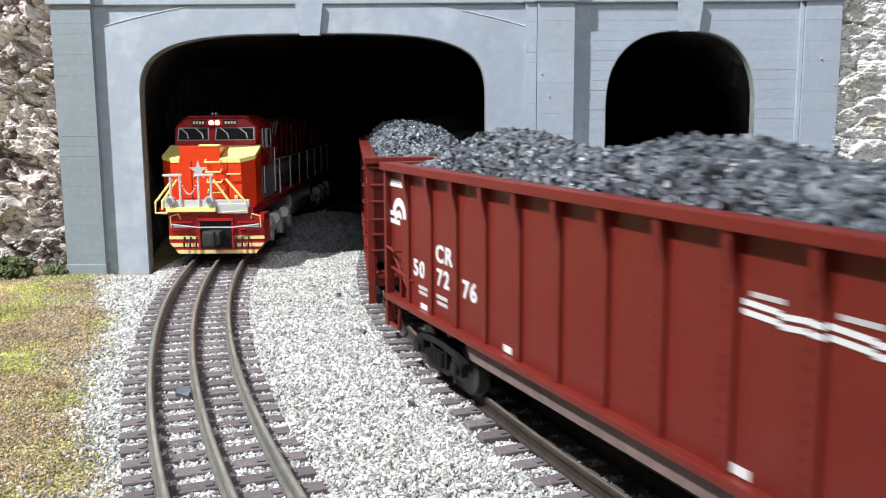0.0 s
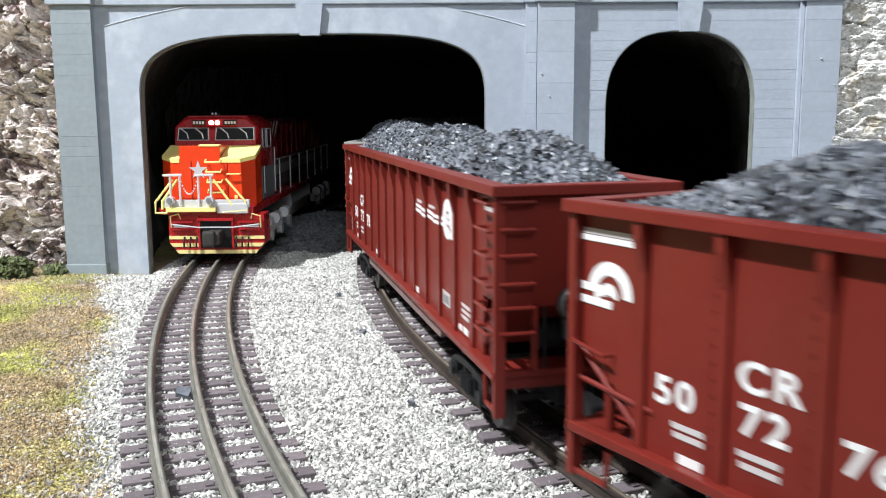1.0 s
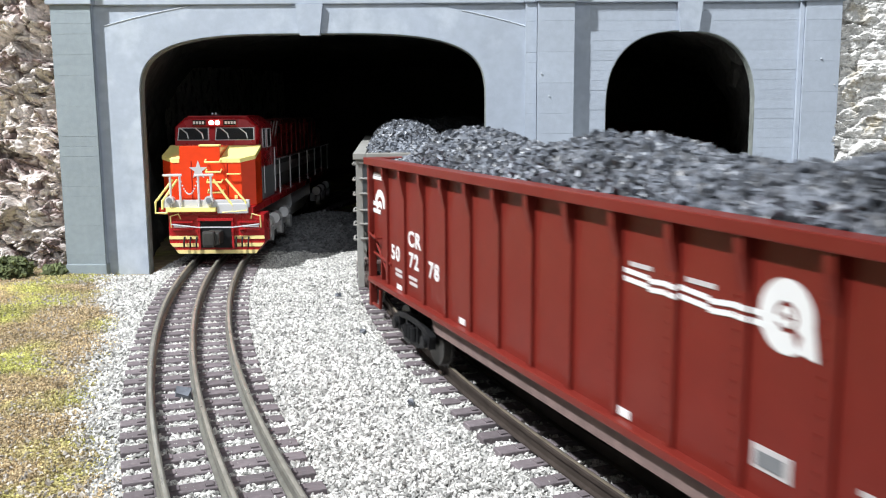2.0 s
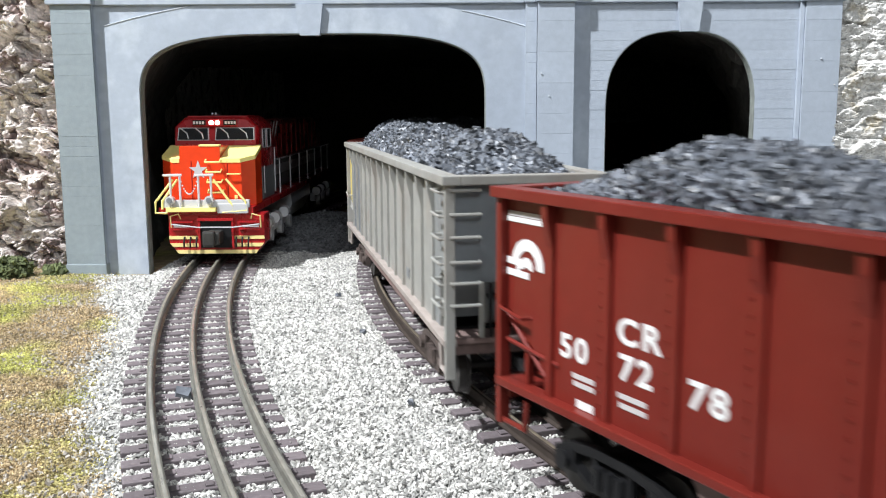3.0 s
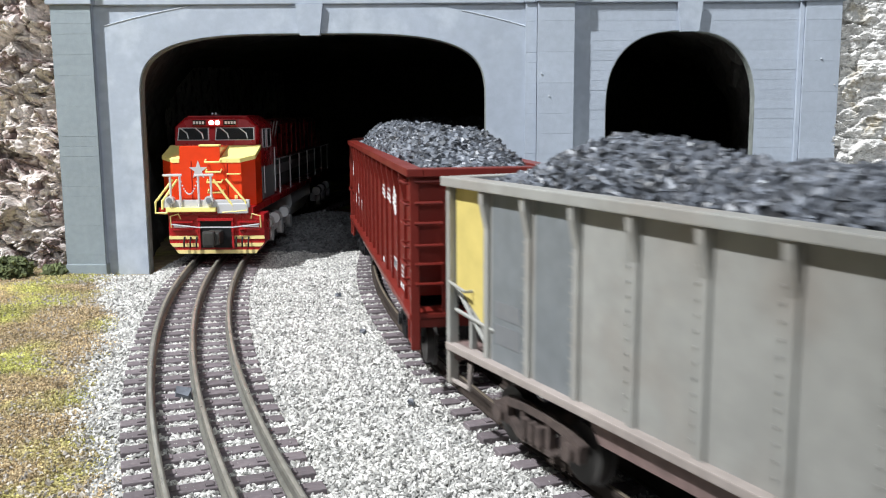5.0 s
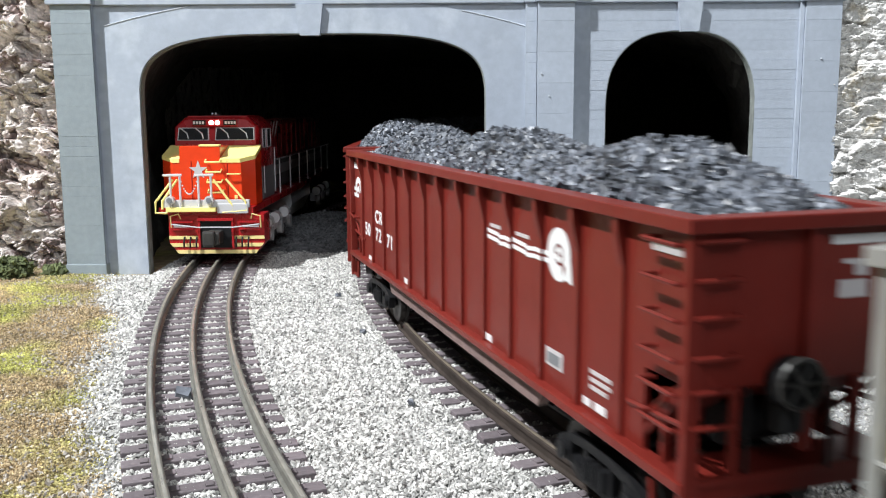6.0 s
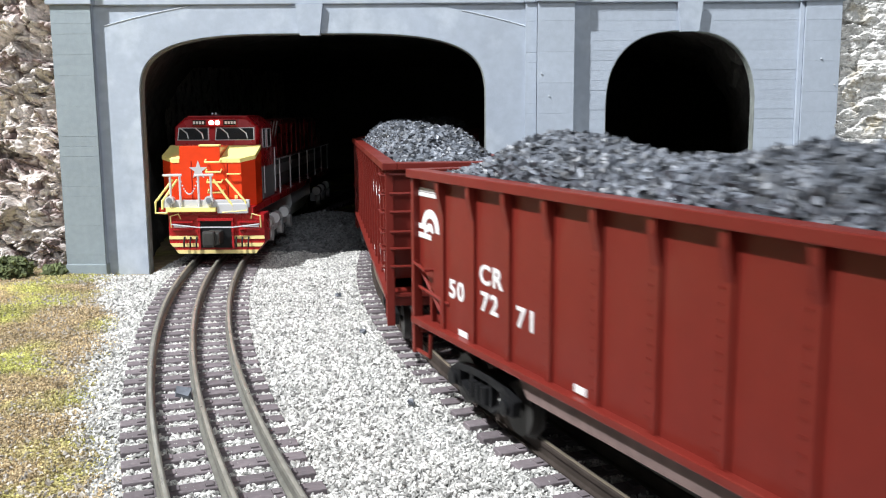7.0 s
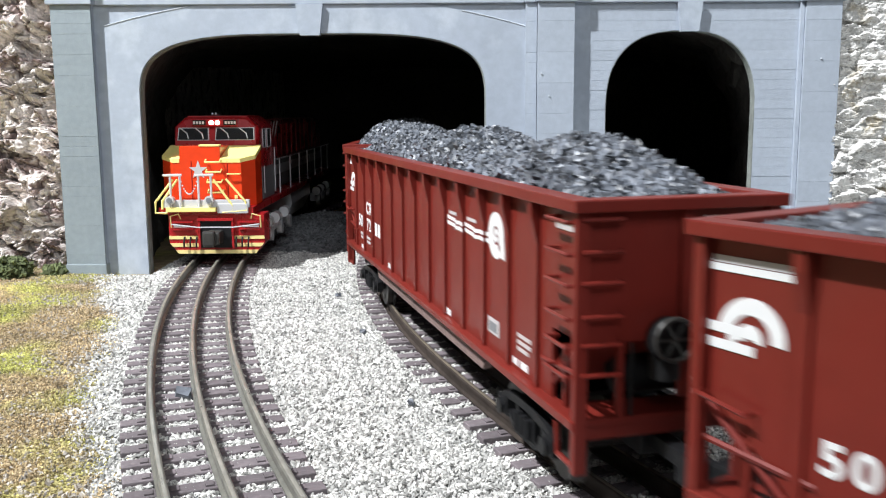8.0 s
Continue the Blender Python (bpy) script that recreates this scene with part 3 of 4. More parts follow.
def truck(parent, x, wheel_mat, frame_mat):
    t = new("truck")
    t.empty_display_size = 0.005
    t.parent = parent
    t.location = (x, 0, 0)
    for s in (-1, 1):
        bm = bmesh.new()
        y0 = s * 0.0205
        to3 = lambda u, v, d: (u, y0 + s * d, v)
        prism(bm, [(-0.0230, 0.0125), (-0.0165, 0.0152), (-0.006, 0.0164), (0.006, 0.0164), (0.0165, 0.0152), (0.0230, 0.0125), (0.0225, 0.0105), (0.0160, 0.0128), (0.006, 0.0140), (-0.006, 0.0140), (-0.0160, 0.0128), (-0.0225, 0.0105)], to3, 0.0, 0.0028)
        prism(bm, [(-0.0150, 0.0082), (-0.0085, 0.0046), (0.0085, 0.0046), (0.0150, 0.0082), (0.0150, 0.0100), (0.0080, 0.0062), (-0.0080, 0.0062), (-0.0150, 0.0100)], to3, 0.0, 0.0026)
        for k in (-1, 1):
            prism(bm, [(k * 0.0142, 0.0074), (k * 0.0224, 0.0074), (k * 0.0228, 0.0120), (k * 0.0142, 0.0136)], to3, 0.0002, 0.0030)
            prism(bm, [(k * 0.0056, 0.0056), (k * 0.0076, 0.0056), (k * 0.0076, 0.0144), (k * 0.0056, 0.0144)], to3, 0.0, 0.0024)
        part("side_frame", bm, frame_mat, t)
        for ax in (-0.0183, 0.0183):
            part("bearing_cap", disc(bmesh.new(), (ax, y0 + s * 0.0034, 0.0098), (0, 1, 0), 0.0026, 0.0022, 14), frame_mat, t)
        for k in (-0.004, 0.0, 0.004):
            part("spring", disc(bmesh.new(), (k, y0 + s * 0.0030, 0.0095), (0, 0, 1), 0.0015, 0.0055, 8), wheel_mat, t)
    for ax in (-0.0183, 0.0183):
        part("axle", rods([(ax, -0.02, 0.0092), (ax, 0.02, 0.0092)], r=0.0014), M_WHEEL, t)
        for s in (-1, 1):
            bm = bmesh.new()
            disc(bm, (ax, s * 0.0172, 0.0086), (0, 1, 0), 0.0086, 0.0032, 28)
            disc(bm, (ax, s * 0.0152, 0.0086), (0, 1, 0), 0.0097, 0.0010, 28)
            part("wheel", bm, M_WHEEL, t, smooth=True)
    part("bolster", boxes((-0.0045, 0.0045, -0.0205, 0.0205, 0.0105, 0.0155), bevel=0.0006), frame_mat, t)
    return t


def car_shell(car, paint, end_paint, sill_paint):
    """Body, ribs, rim, sills and the open end frames."""
    for s in (-1, 1):
        x0, x1 = RIBS[0] - 0.001, RIBS[-1] + 0.001
        bm = bmesh.new()
        prism(bm, [(-END_X + 0.004, 0.047), (x0 - 0.004, 0.0345), (x0 + 0.001, 0.0305), (x0 + 0.001, SILL_TOP), (0.1462, SILL_TOP), (0.1462, 0.0452), (END_X - 0.004, 0.0452), (END_X - 0.004, RIM_LOW), (-END_X + 0.004, RIM_LOW)], lambda u, v, d: (u, s * (SKIN - d), v), 0.0, 0.0012)
        part("side_panel", bm, paint, car)
        for r in RIBS:
            bm = bmesh.new()
            prism(bm, [(-0.0002, SILL_TOP - 0.001), (0.0011, SILL_TOP - 0.001), (0.0011, 0.0660), (0.0028, 0.0735), (0.0030, RIM_LOW), (-0.0002, RIM_LOW)], lambda u, v, d: (r + d, s * (SKIN + u), v), -0.0013, 0.0013)
            part("rib", bm, paint, car)
        # rivet rows beside the ribs
        bm = bmesh.new()
        for r in RIBS[1:-1]:
            for k in range(13):
                disc(bm, (r - 0.0031, s * SKIN, 0.0295 + k * 0.0035), (0, 1, 0), 0.00038, 0.0007, 6)
        tagged(part("rivets", bm, paint, car), kind="stuff")
        part("side_sill", boxes((-END_X + 0.002, END_X - 0.002, min(s * (HALF - 0.0052), s * (HALF - 0.0006)), max(s * (HALF - 0.0052), s * (HALF - 0.0006)), SILL_LOW, SILL_TOP), bevel=0.0004), sill_paint, car)
        # deep belly between the trucks
        bm = bmesh.new()
        prism(bm, [(-0.092, 0.0239), (0.092, 0.0239), (0.086, 0.0172), (-0.086, 0.0172)], lambda u, v, d: (u, s * (HALF - 0.0038 - d), v), 0.0, 0.003)
        part("belly_panel", bm, M_GRIME, car, "dusty brown lower side panel")
        for e in (-1, 1):
            ex = e * (END_X - 0.0028)
            xs = sorted((ex - e * 0.0012, ex + e * 0.0012))
            ys = sorted((s * (SKIN - 0.001), s * (SKIN + 0.0024)))
            part("corner_post", boxes((xs[0], xs[1], ys[0], ys[1], 0.0125, RIM_LOW), bevel=0.0003), paint, car)
            # braces in the open lower corner
            part("brace", rods([(ex, s * SKIN, 0.0372), (ex - e * 0.026, s * SKIN, 0.0352)], r=0.0007), paint, car)
            part("brace", rods([(ex, s * SKIN, 0.046), (ex - e * 0.023, s * (SKIN - 0.001), 0.0272)], r=0.0009), paint, car)
            part("post", boxes((min(ex - e * 0.0118, ex - e * 0.0102), max(ex - e * 0.0118, ex - e * 0.0102), min(s * (SKIN - 0.002), s * SKIN), max(s * (SKIN - 0.002), s * SKIN), SILL_TOP, 0.0425)), paint, car)
            # stirrup step
            part("stirrup_step", rods([(ex, s * (SKIN + 0.001), 0.022), (ex, s * (SKIN + 0.001), 0.0135), (ex - e * 0.012, s * (SKIN + 0.001), 0.0135), (ex - e * 0.013, s * (SKIN + 0.001), 0.022)], r=0.0009), sill_paint, car)
    # rim round the top
    o, i = HALF, HALF - 0.0062
    part("top_rim", boxes((-END_X, END_X, -o, -i, RIM_LOW, RIM_TOP), (-END_X, END_X, i, o, RIM_LOW, RIM_TOP), (-END_X, -END_X + 0.0062, -i, i, RIM_LOW, RIM_TOP), (END_X - 0.0062, END_X, -i, i, RIM_LOW, RIM_TOP), bevel=0.0004), paint, car)
    for e in (-1, 1):
        ex = e * (END_X - 0.0036)
        xs = sorted((ex, ex - e * 0.0012))
        part("end_panel", boxes((xs[0], xs[1], -SKIN, SKIN, 0.0448, RIM_LOW)), end_paint, car)
        part("end_rib", boxes((min(ex, ex + e * 0.0018), max(ex, ex + e * 0.0018), 0.0004, 0.0034, 0.030, RIM_LOW), bevel=0.0003), end_paint, car)
        bm = bmesh.new()
        prism(bm, [(ex - e * 0.0012, 0.0450), (ex - e * 0.028, 0.0270), (ex - e * 0.030, 0.0270), (ex - e * 0.0032, 0.0465)], lambda u, v, d: (u, d, v), -SKIN + 0.001, SKIN - 0.001)
        part("slope_sheet", bm, end_paint, car)
        part("end_platform", boxes((min(ex + e * 0.0012, ex - e * 0.012), max(ex + e * 0.0012, ex - e * 0.012), -HALF + 0.003, HALF - 0.003, 0.0243, 0.0262), bevel=0.0003), M_GRIME if paint is M_GREY else sill_paint, car)
        part("end_beam", boxes((min(ex, ex - e * 0.003), max(ex, ex - e * 0.003), -HALF + 0.003, HALF - 0.003, 0.0205, 0.0240), bevel=0.0003), M_GRIME if paint is M_GREY else sill_paint, car)
        for yy in (-0.0150, 0.0150):
            part("post", boxes((ex - 0.0008, ex + 0.0008, yy - 0.0008, yy + 0.0008, 0.0255, 0.0450)), paint, car)
        s = -e
        for z in (0.0755, 0.0677, 0.0602, 0.0520, 0.0450, 0.0376):
            y0, y1 = s * (HALF - 0.003), s * 0.0158
            out = ex + e * 0.0024
            part("rung", rods([(ex, y0, z), (out, y0, z), (out, y1, z), (ex, y1, z)], r=0.00055), paint, car)
            xa, xb = ex - e * 0.0005, ex - e * 0.0140
            yo = s * (HALF + 0.0002)
            part("rung", rods([(xa, s * SKIN, z - 0.0008), (xa, yo, z - 0.0008), (xb, yo, z - 0.0008), (xb, s * SKIN, z - 0.0008)], r=0.00055), paint, car)
        part("grab_iron", rods([(ex, -s * SKIN, 0.0468), (ex - e * 0.001, -s * (SKIN + 0.003), 0.0468), (ex - e * 0.012, -s * (SKIN + 0.003), 0.0452), (ex - e * 0.012, -s * SKIN, 0.0452)], r=0.0005), paint, car)
        c = new("coupler")
        c.empty_display_size = 0.004
        c.parent = car
        part("shank", boxes((min(e * 0.150, e * 0.1785), max(e * 0.150, e * 0.1785), -0.0024, 0.0024, 0.0140, 0.0182), bevel=0.0004), M_BLACK, c)
        part("knuckle", boxes((min(e * 0.1745, e * 0.1832), max(e * 0.1745, e * 0.1832), -0.0050 if e > 0 else -0.001, 0.001 if e > 0 else 0.0050, 0.0120, 0.0200), bevel=0.0010), M_BLACK, c)
    part("hopper_floor", boxes((-0.135, 0.135, -SKIN + 0.001, SKIN - 0.001, 0.0215, 0.0228)), M_BLACK, car)
    part("centre_sill", boxes((-0.158, 0.158, -0.0055, 0.0055, 0.0125, 0.0214), bevel=0.0005), M_BLACK, car)
    # brake gear at the leading end
    ex = END_X - 0.0022
    bm = bmesh.new()
    ring = [(ex + 0.0040, -0.003 + 0.0052 * math.cos(a * math.pi / 10), 0.0458 + 0.0052 * math.sin(a * math.pi / 10)) for a in range(21)]
    rod(bm, ring, 0.0006)
    for a in (0, 60, 120):
        u = Vector((0, math.cos(radians(a)), math.sin(radians(a)))) * 0.005
        cpt = Vector((ex + 0.0040, -0.003, 0.0458))
        rod(bm, [cpt - u, cpt + u], 0.0004)
    part("brake_wheel", bm, M_STEELDK if paint is M_RED else M_GREYMID, car)
    part("brake_housing", disc(disc(bmesh.new(), (ex + 0.0014, -0.003, 0.0452), (1, 0, 0), 0.0056, 0.0040, 20), (ex - 0.001, -0.003, 0.0410), (0, 0, 1), 0.0038, 0.012, 14), M_BLACK if paint is M_RED else M_GREYDK, car, smooth=True)
    part("brake_cylinder", disc(bmesh.new(), (ex - 0.013, -0.002, 0.0335), (0, 1, 0), 0.0052, 0.018, 18), M_BLACK if paint is M_RED else M_GREYDK, car, smooth=True)
    part("brake_rod", rods([(ex - 0.001, -0.012, 0.026), (ex - 0.001, -0.012, 0.0445)], [(ex + 0.002, 0.006, 0.0265), (ex + 0.002, 0.006, 0.044)], r=0.0005), M_BLACK, car)
    truck(car, -BOGIE, M_BLACK if paint is M_RED else M_TRUCKDUST, M_BLACK if paint is M_RED else M_TRUCKDUST)
    truck(car, BOGIE, M_BLACK if paint is M_RED else M_TRUCKDUST, M_BLACK if paint is M_RED else M_TRUCKDUST)


def red_lettering(car, groups):
    y = -SKIN - 0.0001
    part("title_strip", side_plate(rect(-0.1636, -0.1446, 0.0708, 0.0722), y), M_WHITE, car, "white strip")
    part("title_strip", side_plate(rect(-0.1630, -0.1450, 0.0724, 0.0738), y), M_DULLWHITE, car, "faint white strip")
    part("title_strip", side_plate(rect(0.1480, 0.1600, 0.0716, 0.0736), y), M_DULLWHITE, car, "faint white strip")
    # wheel-shaped mark with track bars
    cx, cz = -0.1538, 0.0590
    part("mark", side_plate(half_ring(cx, cz, 0.0044, 0.0076, radians(-4), radians(176)), y), M_WHITE, car, "white half-wheel mark")
    part("mark", side_plate(half_ring(cx - 0.0004, cz - 0.0004, 0.0010, 0.0030, radians(-10), radians(190)), y), M_WHITE, car, "white half-wheel mark")
    for z0 in (0.0588, 0.0556):
        part("mark", side_plate([(-0.1637, z0 + 0.0002), (-0.1530, z0), (-0.1530, z0 + 0.0019), (-0.1637, z0 + 0.0021)], y - 0.00003), M_WHITE, car, "white bar")
    part("mark", side_plate(rect(-0.1590, -0.1572, 0.0560, 0.0604), y - 0.00006), M_WHITE, car, "white bar")
    lettering("CR", 0.0094, -0.1158, 0.0470, y, M_WHITE, car, bold=0.00024)
    for text, x, z in zip(groups, (-0.1385, -0.1150, -0.0920), (0.0384, 0.0383, 0.0380)):
        if text:
            lettering(text, 0.0094, x, z, y, M_WHITE, car, "number", bold=0.00024)
        else:
            part("number_bar", side_plate(rect(x, x + 0.0055, z, z + 0.0066), y), M_WHITE, car)
            part("number_bar", side_plate(rect(x + 0.0075, x + 0.0130, z, z + 0.0066), y), M_WHITE, car)
    lines = groups[2] != "71"
    for x0, x1, z0 in ((-0.1330, -0.1240, 0.0338), (-0.1325, -0.1240, 0.0318), (-0.1310, -0.1243, 0.0264), (-0.1150, -0.1050, 0.0335), (-0.1145, -0.1050, 0.0312)):
        if lines or z0 < 0.03:
            part("data_bar", side_plate(rect(x0, x1, z0, z0 + 0.0013 + (0.0 if z0 > 0.03 else 0.0008)), y), M_WHITE if z0 < 0.03 else M_DULLWHITE, car)
    # wavy bars that end in a round mark, towards the leading end
    steps = ((0.0458, 0.0560, 0.0626, 0.0622), (0.0560, 0.0670, 0.0616, 0.0624), (0.0670, 0.0780, 0.0624, 0.0618), (0.0780, 0.0870, 0.0613, 0.0621), (0.0870, 0.0990, 0.0621, 0.0618))
    for dz in (0.0, -0.0020):
        for x0, x1, z0, z1 in steps:
            part("mark", side_plate([(x0, z0 + dz), (x1, z1 + dz), (x1, z1 + dz + 0.0012), (x0, z0 + dz + 0.0012)], y - 0.00003), M_WHITE, car, "white bar")
        for r in RIBS:
            if 0.047 < r < 0.097:
                z0 = 0.0622
                part("mark", side_plate(rect(r - 0.0016, r + 0.0016, z0 + dz, z0 + dz + 0.0012), -SKIN - 0.0012), M_WHITE, car, "white bar")
    for x0, x1 in ((0.0480, 0.0570), (0.0700, 0.0800)):
        part("mark", side_plate(rect(x0, x1, 0.0645, 0.0656), y), M_DULLWHITE, car, "small white bar")
    part("mark", side_plate(half_ring(0.1004, 0.0632, 0.0030, 0.0072, radians(-35), radians(300), 28), y), M_WHITE, car, "white wheel mark")
    part("mark", side_plate([(0.1035, 0.0572), (0.1088, 0.0564), (0.1076, 0.0625), (0.1050, 0.0618)], y + 0.00004), M_WHITE, car, "white wheel mark")
    part("mark", side_plate(half_ring(0.1004, 0.0632, 0.0008, 0.0021, radians(0), radians(350), 16), y), M_WHITE, car, "white wheel mark")
    part("placard", side_plate(rect(0.0930, 0.1038, 0.0318, 0.0368), y), M_DULLWHITE, car, "pale grey data placard")
    part("placard", side_plate(rect(0.0944, 0.1020, 0.0327, 0.0357), y - 0.0002), M_LGREY, car, "grey lines on the placard")
    for x0, x1, z0 in ((0.1200, 0.1310, 0.0365), (0.1200, 0.1310, 0.0345), (0.1200, 0.1290, 0.0325)):
        part("data_bar", side_plate(rect(x0, x1, z0, z0 + 0.0011), y), M_DULLWHITE, car)
    part("data_bar", side_plate(rect(0.1165, 0.1205, 0.0276, 0.0296), y), M_WHITE, car)
    part("data_bar", side_plate(rect(0.1225, 0.1285, 0.0276, 0.0298), y), M_WHITE, car)
    ex = END_X - 0.0036
    for y0, y1, z0, z1 in ((0.0070, 0.0215, 0.0732, 0.0752), (0.0100, 0.0165, 0.0690, 0.0700), (0.0130, 0.0165, 0.0664, 0.0690), (0.0092, 0.0165, 0.0618, 0.0656)):
        part("end_bar", boxes((ex - 0.0002, ex + 0.00015, y0, y1, z0, z1)), M_WHITE if z1 > 0.072 else M_DULLWHITE, car, "white writing bar on the end panel")
    for x in (-0.0604, 0.0442):
        part("data_square", side_plate(rect(x, x + 0.0055, 0.0268, 0.0290), y), M_WHITE, car)


def grey_lettering(car):
    y = -SKIN - 0.0001
    part("end_patch", side_plate([(-0.1630, 0.0455), (-0.1440, 0.0350), (-0.1440, 0.0768), (-0.1630, 0.0768)], y), M_YELLOWP, car, "faded yellow end panel")
    for x in (-0.1400, -0.1162):
        part("dark_patch", side_plate(rect(x, x + 0.0201, 0.0262, 0.0768), y), M_GREYDK, car, "dark grey repainted panel")
    part("data_box", side_plate(rect(-0.1380, -0.1240, 0.0400, 0.0450), y - 0.00014), M_LGREY, car)
    part("data_box", side_plate(rect(-0.1380, -0.1240, 0.0320, 0.0380), y - 0.00014), M_LGREY, car)
    part("dark_patch", side_plate(rect(0.1375, 0.1458, 0.0264, 0.0768), y), M_GREYMID, car, "mid grey repainted panel")
    part("dark_patch", side_plate(rect(0.1462, 0.1635, 0.0455, 0.0768), y), M_GREYMID, car, "mid grey repainted panel")
    part("stripe", side_plate(rect(0.0592, 0.0632, 0.0262, 0.0360), y), M_STRIPE, car, "worn yellow stripe")
    part("data_box", side_plate(rect(0.0720, 0.0800, 0.0312, 0.0352), y), M_LGREY, car)


LOAD_MESH = []


def coal_load():
    """A heap in three humps: a bed and broken lumps on it."""
    def top(x, yy):
        ends = min(1.0, max(0.0, (END_X - 0.0065 - abs(x)) / (0.044 if x > 0 else 0.050))) ** 0.8
        hump = 0.0128 + 0.0028 * math.cos((x - 0.006) * 2 * math.pi / 0.114)
        u = abs(yy) / (HALF - 0.006)
        return 0.0772 + hump * ends * (1 - u ** 2.7) + 0.0014 * noise.noise((x * 90, yy * 90, 2))
    ob = thing("coal_load", "heaped black glossy coal load in three humps", "coal", group="coal loads")
    if not LOAD_MESH:
        rng = np.random.default_rng(12)
        nx, ny = 90, 18
        pts = [(x, yy, top(x, yy) - 0.0008) for x in np.linspace(-END_X + 0.0066, END_X - 0.0066, nx + 1) for yy in np.linspace(-HALF + 0.0066, HALF - 0.0066, ny + 1)]
        idx = np.arange((nx + 1) * (ny + 1)).reshape(nx + 1, ny + 1)
        quads = np.stack([idx[:-1, :-1], idx[1:, :-1], idx[1:, 1:], idx[:-1, 1:]], -1).reshape(-1, 4)
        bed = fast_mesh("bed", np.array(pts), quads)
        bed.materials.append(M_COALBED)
        n = 13000
        xs = rng.uniform(-END_X + 0.008, END_X - 0.008, n)
        ys = rng.uniform(-HALF + 0.0078, HALF - 0.0078, n)
        zs = np.array([top(a, b) for a, b in zip(xs, ys)]) + rng.uniform(-0.0006, 0.0005, n)
        lumps = chunks("heap_surface", np.stack([xs, ys, zs], 1), 0.0019, rng, flat=0.5, spread=0.45)
        lumps.materials.append(M_COAL)
        LOAD_MESH.extend((bed, lumps))
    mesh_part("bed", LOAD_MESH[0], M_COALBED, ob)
    tagged(mesh_part("heap_surface", LOAD_MESH[1], M_COAL, ob), kind="stuff")
    return ob


CARS = []
for offset, groups in ((-1, ("50", "72", "76")), (0, ("50", "72", "78")), (1, None), (2, ("50", "72", "71")), (3, ("50", "72", "")), (4, ("", "", ""))):
    if groups:
        c = thing("coal_car", "oxide-red ribbed coal gondola with white lettering, rolling on the curve", "rail car", group="coal cars")
        car_shell(c, M_RED, M_RED, M_RED)
        red_lettering(c, groups)
    else:
        c = thing("coal_car", "weathered light-grey ribbed coal gondola with faded yellow end panel", "rail car", group="coal cars")
        car_shell(c, M_GREY, M_GREYDK, M_DUST)
        grey_lettering(c)
    CARS.append((offset, c, coal_load()))


